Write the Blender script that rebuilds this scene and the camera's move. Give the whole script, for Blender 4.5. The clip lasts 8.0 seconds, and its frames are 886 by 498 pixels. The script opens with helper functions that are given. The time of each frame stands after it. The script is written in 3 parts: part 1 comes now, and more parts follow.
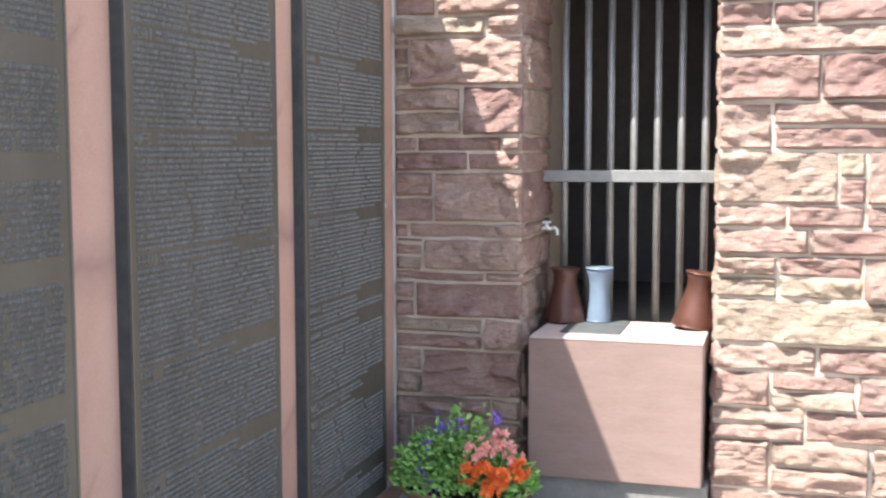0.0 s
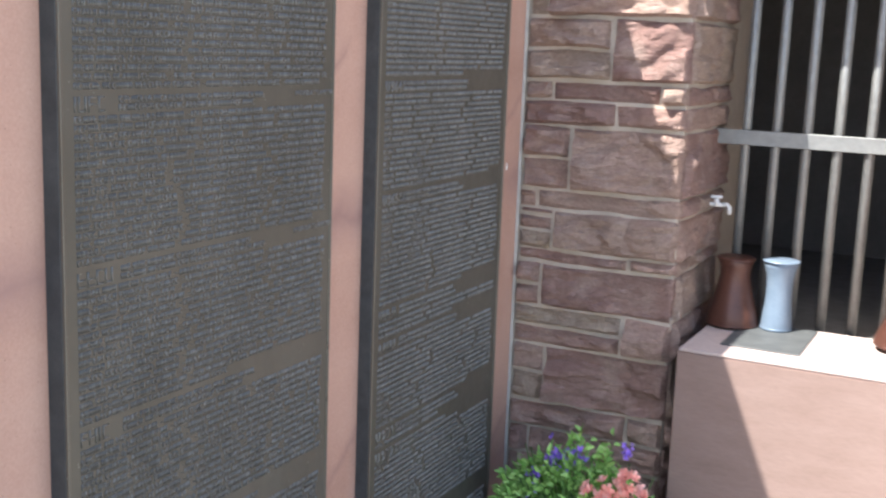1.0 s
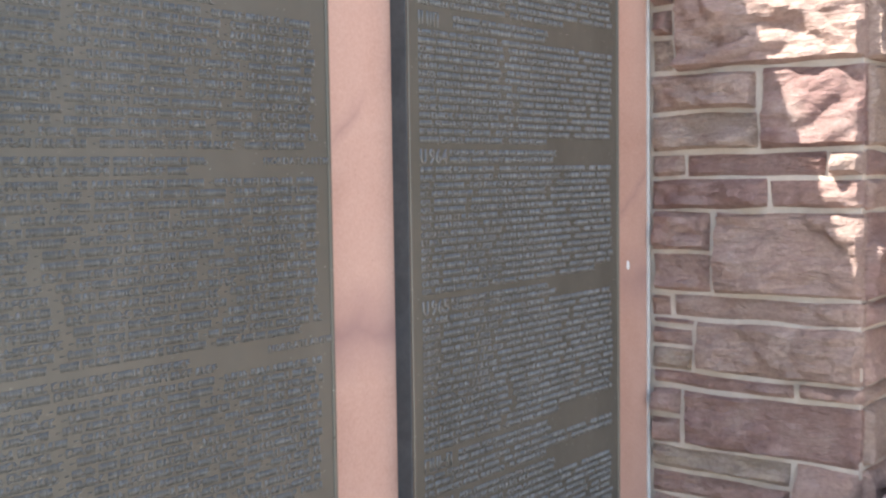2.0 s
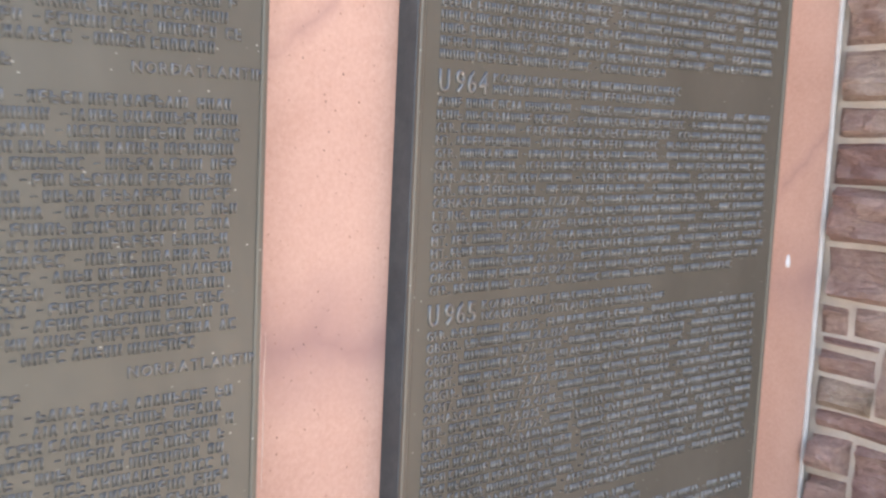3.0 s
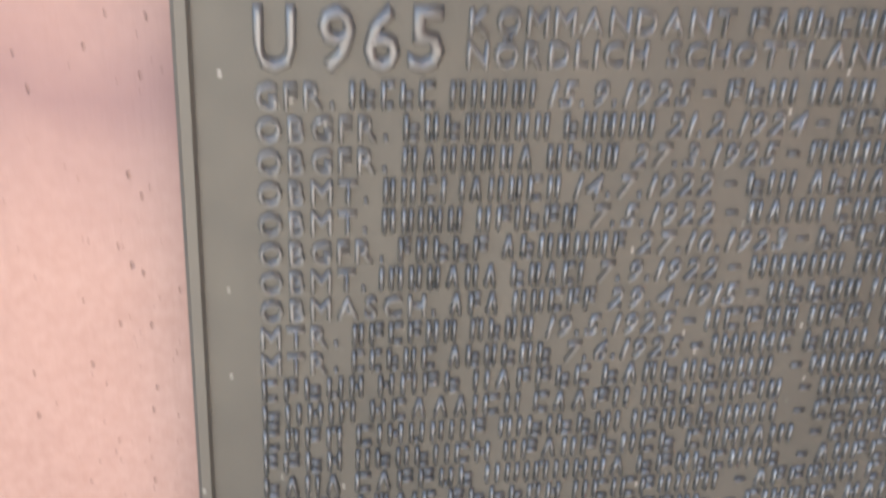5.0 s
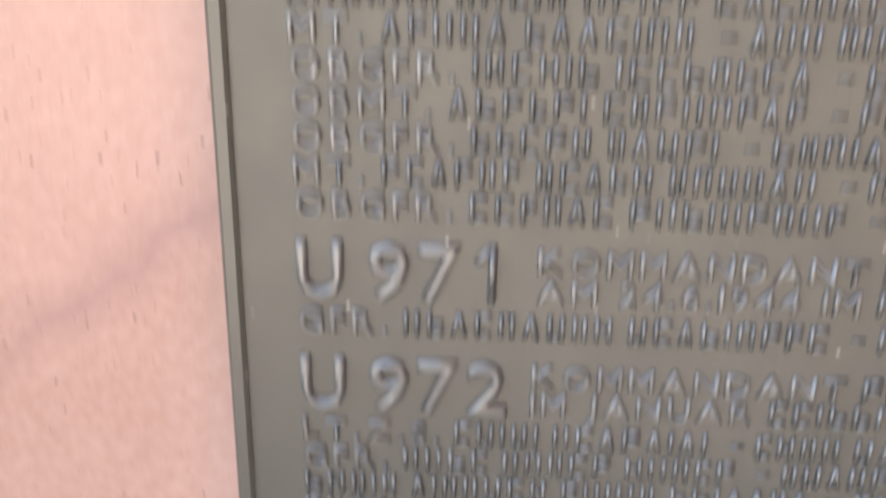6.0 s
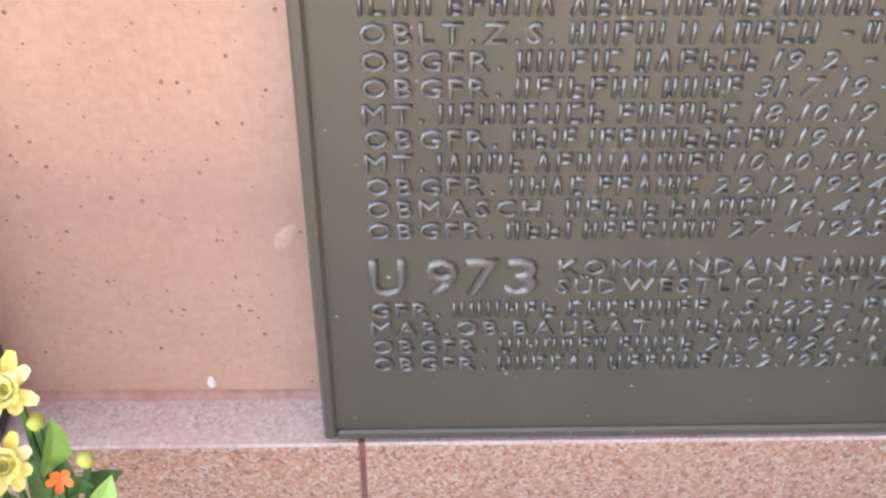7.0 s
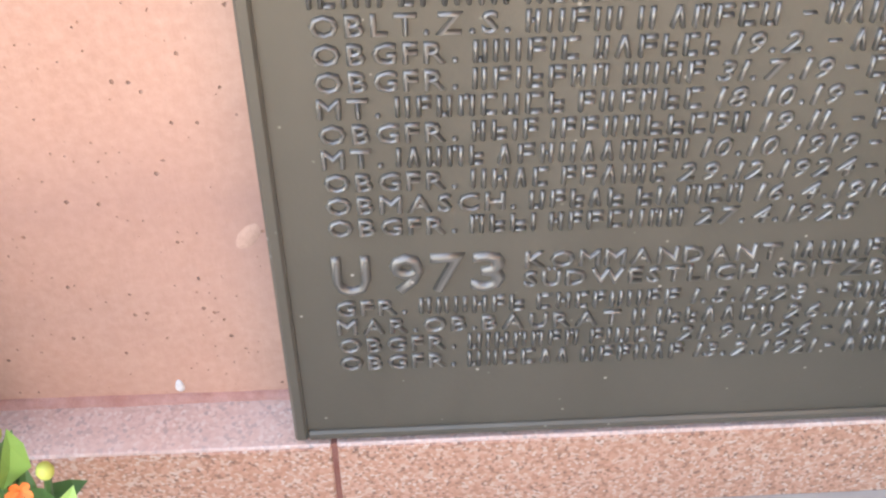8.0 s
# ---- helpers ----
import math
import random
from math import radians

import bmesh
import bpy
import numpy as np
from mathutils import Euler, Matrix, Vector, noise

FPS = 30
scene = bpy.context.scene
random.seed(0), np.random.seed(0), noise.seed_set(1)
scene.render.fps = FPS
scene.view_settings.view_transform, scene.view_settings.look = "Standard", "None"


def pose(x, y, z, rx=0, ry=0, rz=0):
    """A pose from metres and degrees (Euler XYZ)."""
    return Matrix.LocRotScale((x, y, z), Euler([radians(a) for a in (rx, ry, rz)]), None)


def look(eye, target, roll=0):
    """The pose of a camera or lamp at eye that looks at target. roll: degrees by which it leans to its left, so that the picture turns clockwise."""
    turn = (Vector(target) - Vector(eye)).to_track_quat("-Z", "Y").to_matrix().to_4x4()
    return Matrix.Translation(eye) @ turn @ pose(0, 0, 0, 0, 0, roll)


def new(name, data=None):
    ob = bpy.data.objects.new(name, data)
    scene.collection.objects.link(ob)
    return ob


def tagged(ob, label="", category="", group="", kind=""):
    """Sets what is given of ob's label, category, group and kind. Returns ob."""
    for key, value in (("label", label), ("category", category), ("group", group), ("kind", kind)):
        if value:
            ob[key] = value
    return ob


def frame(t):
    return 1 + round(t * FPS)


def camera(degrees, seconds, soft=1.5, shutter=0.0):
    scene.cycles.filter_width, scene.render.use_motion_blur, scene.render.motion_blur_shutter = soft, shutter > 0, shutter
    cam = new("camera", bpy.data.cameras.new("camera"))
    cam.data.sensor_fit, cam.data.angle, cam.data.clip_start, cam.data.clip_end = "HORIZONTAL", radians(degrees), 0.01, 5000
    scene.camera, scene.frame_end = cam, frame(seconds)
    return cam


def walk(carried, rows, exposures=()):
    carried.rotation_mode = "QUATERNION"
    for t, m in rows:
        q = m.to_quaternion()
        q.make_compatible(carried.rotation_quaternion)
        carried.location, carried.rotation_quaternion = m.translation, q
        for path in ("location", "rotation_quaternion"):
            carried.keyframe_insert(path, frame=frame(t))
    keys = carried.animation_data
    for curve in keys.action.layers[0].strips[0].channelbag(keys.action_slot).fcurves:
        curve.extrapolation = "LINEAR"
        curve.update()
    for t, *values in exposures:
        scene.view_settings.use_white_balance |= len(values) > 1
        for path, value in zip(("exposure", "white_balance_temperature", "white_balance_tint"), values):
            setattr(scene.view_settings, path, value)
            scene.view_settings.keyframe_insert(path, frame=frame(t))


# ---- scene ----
# ---- camera ----
cam = camera(43.0, 8.0, soft=2.25, shutter=0.3)
PATH = [
    (0, look((1.566, -3.555, 1.443), (0.991, -1.648, 1.265), -0.1)),
    (0.5, look((1.522, -3.009, 1.622), (0.84, -1.15, 1.343), -2.7)),
    (1, look((1.468, -2.517, 1.597), (0.582, -0.759, 1.24), 2.2)),
    (1.5, look((1.408, -2.101, 1.547), (0.358, -0.417, 1.297), 0.6)),
    (2, look((1.394, -1.662, 1.456), (0.156, -0.098, 1.318), -0.8)),
    (3.3, look((0.985, -0.686, 1.446), (-0.592, 0.52, 1.204), 3.5)),
    (3.5, look((0.951, -0.549, 1.454), (-0.697, 0.561, 1.217), 3.7)),
    (4, look((0.814, -0.215, 1.502), (-0.962, 0.512, 0.942), 3.5)),
    (4.5, look((0.583, -0.07, 1.451), (-1.184, 0.455, 0.675), 3.4)),
    (4.7, look((0.5, -0.028, 1.422), (-1.245, 0.436, 0.56), 4.1)),
    (5.8, look((0.455, 0.109, 0.904), (-1.292, 0.1, -0.071), 0.4)),
    (6, look((0.466, 0.12, 0.753), (-1.352, 0.037, -0.076), 1.1)),
    (6.2, look((0.439, 0.133, 0.668), (-1.32, -0.064, -0.262), 1.6)),
    (6.5, look((0.491, 0.041, 0.665), (-1.073, 0.085, -0.581), 2.9)),
    (6.8, look((0.485, 0.045, 0.632), (-1.017, 0.127, -0.686), 2.6)),
    (7, look((0.483, 0.056, 0.618), (-1.008, 0.113, -0.714), 1.0)),
    (7.5, look((0.468, 0.074, 0.602), (-1.005, 0.147, -0.749), 0.2)),
    (8, look((0.471, 0.072, 0.612), (-1.006, 0.144, -0.735), -0.2)),
]
EXPO = [(0, 1.38, 6300, 9), (1, 1.45, 6300, 9), (2, 1.8, 6300, 9), (3.3, 2.24, 6650, 12), (4.7, 2.24, 6650, 12),
        (6.0, 2.56, 6900, 14), (6.5, 2.94, 7400, 14), (7.0, 2.78, 7600, 14), (7.5, 2.9, 7700, 14),
        (8.0, 2.94, 7800, 14)]
walk(cam, PATH, EXPO)

# ---- light ----
SUN_TO = Vector((-0.33, -0.44, 0.80)).normalized()
world = bpy.data.worlds.new("world")
scene.world = world
world.use_nodes = True
wn = world.node_tree.nodes
wl = world.node_tree.links
sky = wn.new("ShaderNodeTexSky")
sky.sky_type = "NISHITA"
sky.sun_disc = False
sky.sun_elevation = math.asin(SUN_TO.z)
sky.sun_rotation = math.atan2(SUN_TO.x, SUN_TO.y)
sky.dust_density = 2.0
wl.new(sky.outputs[0], wn["Background"].inputs[0])
wn["Background"].inputs[1].default_value = 0.15
sun = new("sun", bpy.data.lights.new("sun", "SUN"))
sun.data.energy = 5.0
sun.data.angle = radians(0.5)
sun.data.color = (1.0, 0.965, 0.91)
sun.matrix_world = look((0, 0, 0), -SUN_TO)
sun.location = (0, 0, 6)


# ---- materials ----
def material(name, base, rough=0.7, metal=0.0, spec=0.5):
    m = bpy.data.materials.new(name)
    m.use_nodes = True
    b = m.node_tree.nodes["Principled BSDF"]
    b.inputs["Base Color"].default_value = (*base, 1)
    b.inputs["Roughness"].default_value = rough
    b.inputs["Metallic"].default_value = metal
    b.inputs["Specular IOR Level"].default_value = spec
    return m, m.node_tree.nodes, m.node_tree.links, b


def coords(n, l, scale=(1, 1, 1)):
    tc = n.new("ShaderNodeTexCoord")
    mp = n.new("ShaderNodeMapping")
    mp.inputs["Scale"].default_value = scale
    l.new(tc.outputs["Object"], mp.inputs[0])
    return mp.outputs[0]


def world_coords(n, l, scale=(1, 1, 1)):
    g = n.new("ShaderNodeNewGeometry")
    mp = n.new("ShaderNodeMapping")
    mp.inputs["Scale"].default_value = scale
    l.new(g.outputs["Position"], mp.inputs[0])
    return mp.outputs[0]


def noise_tex(n, l, vec, scale, detail=5, rough=0.6, dist=0.0):
    t = n.new("ShaderNodeTexNoise")
    t.inputs["Scale"].default_value = scale
    t.inputs["Detail"].default_value = detail
    t.inputs["Roughness"].default_value = rough
    t.inputs["Distortion"].default_value = dist
    l.new(vec, t.inputs["Vector"])
    return t.outputs["Fac"]


def ramp(n, l, fac, stops):
    r = n.new("ShaderNodeValToRGB")
    e = r.color_ramp.elements
    while len(e) < len(stops):
        e.new(0.5)
    for el, (pos, col) in zip(e, stops):
        el.position = pos
        el.color = (*col, 1) if len(col) == 3 else col
    l.new(fac, r.inputs[0])
    return r.outputs[0]


def mix(n, l, fac, a, b, mode="MIX"):
    m = n.new("ShaderNodeMix")
    m.data_type = "RGBA"
    m.blend_type = mode
    for s, v in ((m.inputs[0], fac), (m.inputs[6], a), (m.inputs[7], b)):
        if isinstance(v, (int, float)):
            s.default_value = v
        elif isinstance(v, tuple):
            s.default_value = (*v, 1)
        else:
            l.new(v, s)
    return m.outputs[2]


def bump(n, l, b, heights):
    last = None
    for fac, strength, dist in heights:
        bp = n.new("ShaderNodeBump")
        bp.inputs["Strength"].default_value = strength
        bp.inputs["Distance"].default_value = dist
        l.new(fac, bp.inputs["Height"])
        if last:
            l.new(last, bp.inputs["Normal"])
        last = bp.outputs[0]
    l.new(last, b.inputs["Normal"])


def grey(v):
    return (v, v, v)


def make_plaster():
    """Smooth salmon sandstone facing with pinholes, fine vertical tooling and purple-grey stains."""
    m, n, l, b = material("salmon_sandstone", (0.52, 0.33, 0.26), 0.75, spec=0.35)
    v = world_coords(n, l)
    big = noise_tex(n, l, v, 3.0, 4, 0.55, 0.4)
    fine = noise_tex(n, l, v, 160, 4, 0.7)
    tool = noise_tex(n, l, world_coords(n, l, (60, 60, 6)), 5.0, 3, 0.6)
    c = ramp(n, l, big, [(0.25, (0.42, 0.235, 0.17)), (0.5, (0.505, 0.30, 0.225)), (0.8, (0.565, 0.355, 0.27))])
    c = mix(n, l, ramp(n, l, fine, [(0.35, grey(0.0)), (0.75, grey(0.35))]), c, (0.70, 0.46, 0.36))
    # a thin slanting vein, and purple-grey blooms lying across the wall
    sep = n.new("ShaderNodeSeparateXYZ")
    l.new(v, sep.inputs[0])

    def calc(op, a, b2):
        q = n.new("ShaderNodeMath")
        q.operation = op
        for sck, val in zip(q.inputs, (a, b2)):
            if isinstance(val, (int, float)):
                sck.default_value = val
            else:
                l.new(val, sck)
        return q.outputs[0]

    warp = noise_tex(n, l, v, 7.0, 3, 0.6)
    z_w = calc("MULTIPLY_ADD", warp, 0.10)
    l.new(sep.outputs[2], z_w.node.inputs[2])
    slant = calc("SUBTRACT", z_w, calc("MULTIPLY", sep.outputs[1], 0.85))
    wrapped = calc("PINGPONG", calc("SUBTRACT", slant, 1.715), 0.55)
    vein = ramp(n, l, wrapped, [(0.0, grey(0.5)), (0.006, grey(0.28)), (0.03, grey(0.0))])
    patch = ramp(n, l, noise_tex(n, l, v, 4.0, 2), [(0.4, grey(0.0)), (0.55, grey(1.0))])
    c = mix(n, l, mix(n, l, 1.0, vein, patch, "MULTIPLY"), c, (0.30, 0.17, 0.15))
    flat = calc("PINGPONG", calc("SUBTRACT", z_w, 1.205), 0.49)
    cloud = ramp(n, l, flat, [(0.0, grey(0.9)), (0.03, grey(0.5)), (0.11, grey(0.0))])
    c = mix(n, l, mix(n, l, 1.0, cloud, ramp(n, l, big, [(0.3, grey(0.25)), (0.6, grey(1.0))]), "MULTIPLY"), c, (0.35, 0.205, 0.175))
    vor = n.new("ShaderNodeTexVoronoi")
    vor.inputs["Scale"].default_value = 75
    l.new(v, vor.inputs["Vector"])
    keep = ramp(n, l, noise_tex(n, l, v, 35, 2), [(0.32, grey(0.0)), (0.42, grey(1.0))])
    ragged = calc("MULTIPLY_ADD", noise_tex(n, l, v, 420, 2), 0.22)
    l.new(vor.outputs["Distance"], ragged.node.inputs[2])
    pit = ramp(n, l, ragged, [(0.15, grey(1.0)), (0.2, grey(0.0))])
    vor2 = n.new("ShaderNodeTexVoronoi")
    vor2.inputs["Scale"].default_value = 150
    l.new(v, vor2.inputs["Vector"])
    tiny = ramp(n, l, vor2.outputs["Distance"], [(0.06, grey(0.75)), (0.11, grey(0.0))])
    tiny = mix(n, l, 1.0, tiny, ramp(n, l, noise_tex(n, l, v, 60, 2), [(0.5, grey(0.0)), (0.58, grey(1.0))]), "MULTIPLY")
    pit = mix(n, l, 1.0, pit, tiny, "LIGHTEN")
    pits = mix(n, l, 1.0, pit, keep, "MULTIPLY")
    c = mix(n, l, pits, c, (0.39, 0.225, 0.165))
    l.new(c, b.inputs["Base Color"])
    inv = n.new("ShaderNodeInvert")
    l.new(pits, inv.inputs["Color"])
    bump(n, l, b, [(inv.outputs[0], 0.9, 0.004), (fine, 0.25, 0.0012), (tool, 0.2, 0.001)])
    return m


def make_bronze(name, base, light, rough, metal, spec=0.5):
    m, n, l, b = material(name, base, rough, metal, spec)
    v = world_coords(n, l)
    big = noise_tex(n, l, world_coords(n, l, (1, 1, 0.35)), 5.0, 4, 0.6, 0.3)
    fine = noise_tex(n, l, v, 260, 3, 0.7)
    c = mix(n, l, ramp(n, l, big, [(0.3, grey(0.0)), (0.75, grey(1.0))]), base, light)
    # tiny pale specks of lime and dust
    vor = n.new("ShaderNodeTexVoronoi")
    vor.inputs["Scale"].default_value = 70
    l.new(v, vor.inputs["Vector"])
    keep = ramp(n, l, noise_tex(n, l, v, 22, 2), [(0.46, grey(0.0)), (0.56, grey(0.9))])
    speck = mix(n, l, 1.0, ramp(n, l, vor.outputs["Distance"], [(0.05, grey(1.0)), (0.09, grey(0.0))]), keep, "MULTIPLY")
    c = mix(n, l, speck, c, (0.55, 0.52, 0.46))
    l.new(c, b.inputs["Base Color"])
    l.new(ramp(n, l, noise_tex(n, l, v, 30, 4), [(0.3, grey(rough - 0.07)), (0.8, grey(rough + 0.12))]), b.inputs["Roughness"])
    bump(n, l, b, [(fine, 0.25, 0.0006), (noise_tex(n, l, v, 45, 4), 0.18, 0.0015)])
    return m


def make_stone(name, tint):
    """Rough-hewn red sandstone: each block its own shade, bedding streaks, pale lime bloom."""
    m, n, l, b = material(name, (0.36, 0.2, 0.16), 0.88, spec=0.25)
    info = n.new("ShaderNodeObjectInfo")
    shade = ramp(n, l, info.outputs["Random"],
                 [(0.0, (0.40, 0.235, 0.205)), (0.3, (0.53, 0.33, 0.275)), (0.6, (0.62, 0.41, 0.335)), (0.85, (0.58, 0.42, 0.33)), (1.0, (0.60, 0.48, 0.35))])
    add = n.new("ShaderNodeVectorMath")
    add.operation = "ADD"
    l.new(world_coords(n, l), add.inputs[0])
    l.new(info.outputs["Random"], add.inputs[1])
    v = add.outputs[0]
    bed = noise_tex(n, l, world_coords(n, l, (3.5, 3.5, 15)), 2.0, 6, 0.7, 1.6)
    blot = noise_tex(n, l, v, 9.0, 5, 0.65)
    fine = noise_tex(n, l, v, 90, 5, 0.75)
    c = mix(n, l, ramp(n, l, bed, [(0.35, grey(0.0)), (0.7, grey(0.45))]), shade, (0.27, 0.155, 0.145))
    c = mix(n, l, ramp(n, l, blot, [(0.45, grey(0.0)), (0.72, grey(0.6))]), c, (0.64, 0.47, 0.40))
    # fine crevices: shade is put into the colour where the grain dips
    c = mix(n, l, ramp(n, l, fine, [(0.35, grey(0.3)), (0.6, grey(0.0))]), c, (0.18, 0.09, 0.07))
    c = mix(n, l, 1.0, c, tint, "MULTIPLY")
    l.new(c, b.inputs["Base Color"])
    bump(n, l, b, [(fine, 0.8, 0.012), (noise_tex(n, l, world_coords(n, l, (8, 8, 26)), 3.0, 6, 0.7, 0.5), 0.9, 0.03)])
    return m


def make_plain(name, a, c2, scale, rough, metal=0.0, bumpy=0.2, dist=0.002, spec=0.5, stretch=(1, 1, 1)):
    m, n, l, b = material(name, a, rough, metal, spec)
    v = world_coords(n, l, stretch)
    f1 = noise_tex(n, l, v, scale, 5, 0.65)
    f2 = noise_tex(n, l, v, scale * 9, 3, 0.7)
    c = mix(n, l, ramp(n, l, f1, [(0.3, grey(0.0)), (0.75, grey(1.0))]), a, c2)
    c = mix(n, l, ramp(n, l, f2, [(0.4, grey(0.0)), (0.8, grey(0.3))]), c, tuple(0.6 * k for k in a))
    l.new(c, b.inputs["Base Color"])
    bump(n, l, b, [(f2, bumpy, dist)])
    return m


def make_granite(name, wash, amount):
    m, n, l, b = material(name, (0.4, 0.2, 0.15), 0.3)
    v = world_coords(n, l)
    vor = n.new("ShaderNodeTexVoronoi")
    vor.inputs["Scale"].default_value = 400
    l.new(v, vor.inputs["Vector"])
    sep = n.new("ShaderNodeSeparateColor")
    l.new(vor.outputs["Color"], sep.inputs[0])
    grains = ramp(n, l, sep.outputs[0], [(0.0, (0.12, 0.08, 0.065)), (0.14, (0.38, 0.20, 0.135)), (0.4, (0.52, 0.28, 0.19)),
                                         (0.7, (0.60, 0.37, 0.28)), (0.9, (0.62, 0.48, 0.40)), (1.0, (0.68, 0.59, 0.52))])
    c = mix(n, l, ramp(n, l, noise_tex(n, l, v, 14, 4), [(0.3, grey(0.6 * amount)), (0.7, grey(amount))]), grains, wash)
    l.new(c, b.inputs["Base Color"])
    bump(n, l, b, [(noise_tex(n, l, v, 220, 3), 0.15, 0.0008)])
    return m


SANDSTONE = make_plaster()
BRONZE = make_bronze("bronze_field", (0.108, 0.100, 0.080), (0.150, 0.138, 0.112), 0.44, 0.35, 0.35)
BRONZE_LETTER = make_bronze("bronze_lettering", (0.150, 0.144, 0.131), (0.205, 0.199, 0.184), 0.34, 0.65, 0.5)
def paint_glints(m):
    """Raised strokes differ at random: glints are painted as paler, smoother metal on some."""
    n, l = m.node_tree.nodes, m.node_tree.links
    b = n["Principled BSDF"]
    old = b.inputs["Base Color"].links[0].from_socket
    g = n.new("ShaderNodeNewGeometry")
    glint = ramp(n, l, g.outputs["Random Per Island"], [(0.0, grey(0.0)), (0.6, grey(0.03)), (1.0, grey(0.20))])
    l.new(mix(n, l, glint, old, (0.55, 0.55, 0.53)), b.inputs["Base Color"])
    l.new(ramp(n, l, glint, [(0.0, grey(0.38)), (1.0, grey(0.24))]), b.inputs["Roughness"])


paint_glints(BRONZE_LETTER)
BRONZE_RIM = make_bronze("bronze_rim", (0.105, 0.095, 0.074), (0.15, 0.138, 0.112), 0.34, 0.3)
BRONZE_SIDE = make_plain("weathered_bronze_side", (0.055, 0.065, 0.07), (0.10, 0.115, 0.12), 20, 0.5, 0.4)
STONE = make_stone("rough_red_sandstone", (1.05, 1.10, 1.08))
MORTAR = make_plain("lime_mortar", (0.52, 0.435, 0.35), (0.62, 0.53, 0.435), 30, 0.95, 0, 0.5, 0.003, 0.2)
GRANITE = make_granite("red_granite", (0.46, 0.24, 0.16), 0.35)
PALE_GRANITE = make_granite("pale_ledge_granite", (0.66, 0.54, 0.50), 0.75)
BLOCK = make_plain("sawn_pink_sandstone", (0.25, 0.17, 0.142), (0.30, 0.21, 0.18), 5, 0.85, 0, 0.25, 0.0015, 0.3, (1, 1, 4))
PINK_MORTAR = make_plain("pink_mortar", (0.42, 0.21, 0.17), (0.58, 0.35, 0.30), 60, 0.95, 0, 0.5, 0.002, 0.2)
JOINT_RED = make_plain("dark_red_mortar", (0.24, 0.10, 0.08), (0.32, 0.15, 0.12), 60, 0.95, 0, 0.5, 0.002, 0.2)
# pedestal top: a paler stone with sunlit brightness mixed into its colour
SUNLIT_TOP = make_plain("sunlit_top_sandstone", (0.50, 0.40, 0.36), (0.60, 0.50, 0.455), 7, 0.9, 0, 0.4, 0.002, 0.25)
CONCRETE = make_plain("grey_concrete", (0.20, 0.19, 0.175), (0.28, 0.27, 0.25), 12, 0.9, 0, 0.4, 0.003, 0.3)
PAVING = make_plain("pale_paving", (0.36, 0.34, 0.31), (0.44, 0.42, 0.39), 2.5, 0.9, 0, 0.4, 0.004, 0.3)
STEEL = make_plain("galvanised_steel", (0.27, 0.27, 0.26), (0.36, 0.36, 0.345), 25, 0.5, 0.55, 0.2, 0.001)
DARKWALL = make_plain("dark_chamber_render", (0.20, 0.185, 0.175), (0.27, 0.25, 0.235), 4, 0.95, 0, 0.4, 0.004, 0.2)
VASE_BROWN = make_plain("brown_glazed_metal", (0.085, 0.036, 0.026), (0.14, 0.06, 0.042), 14, 0.35, 0.25, 0.15, 0.001)
VASE_BLUE = make_plain("pale_blue_enamel", (0.17, 0.225, 0.29), (0.22, 0.28, 0.35), 14, 0.35, 0.1, 0.1, 0.001)
SLATE = make_plain("grey_slate", (0.075, 0.08, 0.08), (0.12, 0.125, 0.122), 18, 0.6, 0, 0.3, 0.001)
TERRACOTTA = make_plain("terracotta", (0.42, 0.25, 0.16), (0.50, 0.33, 0.23), 14, 0.85, 0, 0.3, 0.002)
SOIL = make_plain("potting_soil", (0.03, 0.022, 0.016), (0.06, 0.045, 0.03), 40, 0.95, 0, 0.8, 0.01)
CORD = make_plain("white_cord", (0.72, 0.71, 0.68), (0.8, 0.79, 0.76), 60, 0.8, 0, 0.4, 0.001)


def make_leaf(name, a, c2, trans):
    m, n, l, b = material(name, a, 0.55)
    g = n.new("ShaderNodeNewGeometry")
    c = mix(n, l, g.outputs["Random Per Island"], a, c2)
    l.new(c, b.inputs["Base Color"])
    b.inputs["Subsurface Weight"].default_value = trans
    b.inputs["Subsurface Radius"].default_value = (0.01, 0.01, 0.005)
    return m


LEAF = make_leaf("green_leaf", (0.17, 0.36, 0.06), (0.38, 0.60, 0.17), 0.0)
LEAF_DARK = make_leaf("dark_green_leaf", (0.05, 0.13, 0.035), (0.11, 0.22, 0.06), 0.0)
PURPLE = make_leaf("violet_petal", (0.24, 0.12, 0.60), (0.40, 0.24, 0.78), 0.0)
ORANGE = make_leaf("orange_petal", (0.92, 0.16, 0.03), (0.95, 0.32, 0.08), 0.0)
CORAL = make_leaf("coral_pink_petal", (0.95, 0.40, 0.32), (0.97, 0.60, 0.52), 0.0)
YELLOW = make_leaf("yellow_petal", (0.90, 0.76, 0.16), (0.93, 0.89, 0.52), 0.0)
BUD = make_leaf("lime_bud", (0.45, 0.52, 0.06), (0.62, 0.66, 0.16), 0.0)


# ---- building helpers ----
def mesh_object(name, bm, mat, parent=None):
    me = bpy.data.meshes.new(name)
    bm.to_mesh(me)
    bm.free()
    me.materials.append(mat)
    ob = new(name, me)
    if parent:
        ob.parent = parent
    return ob


def part(name, bm, mat, parent, label=""):
    return tagged(mesh_object(name, bm, mat, parent), label)


def from_arrays(name, verts, faces, mat, parent=None):
    me = bpy.data.meshes.new(name)
    me.from_pydata(verts, [], faces)
    me.materials.append(mat)
    ob = new(name, me)
    if parent:
        ob.parent = parent
    return ob


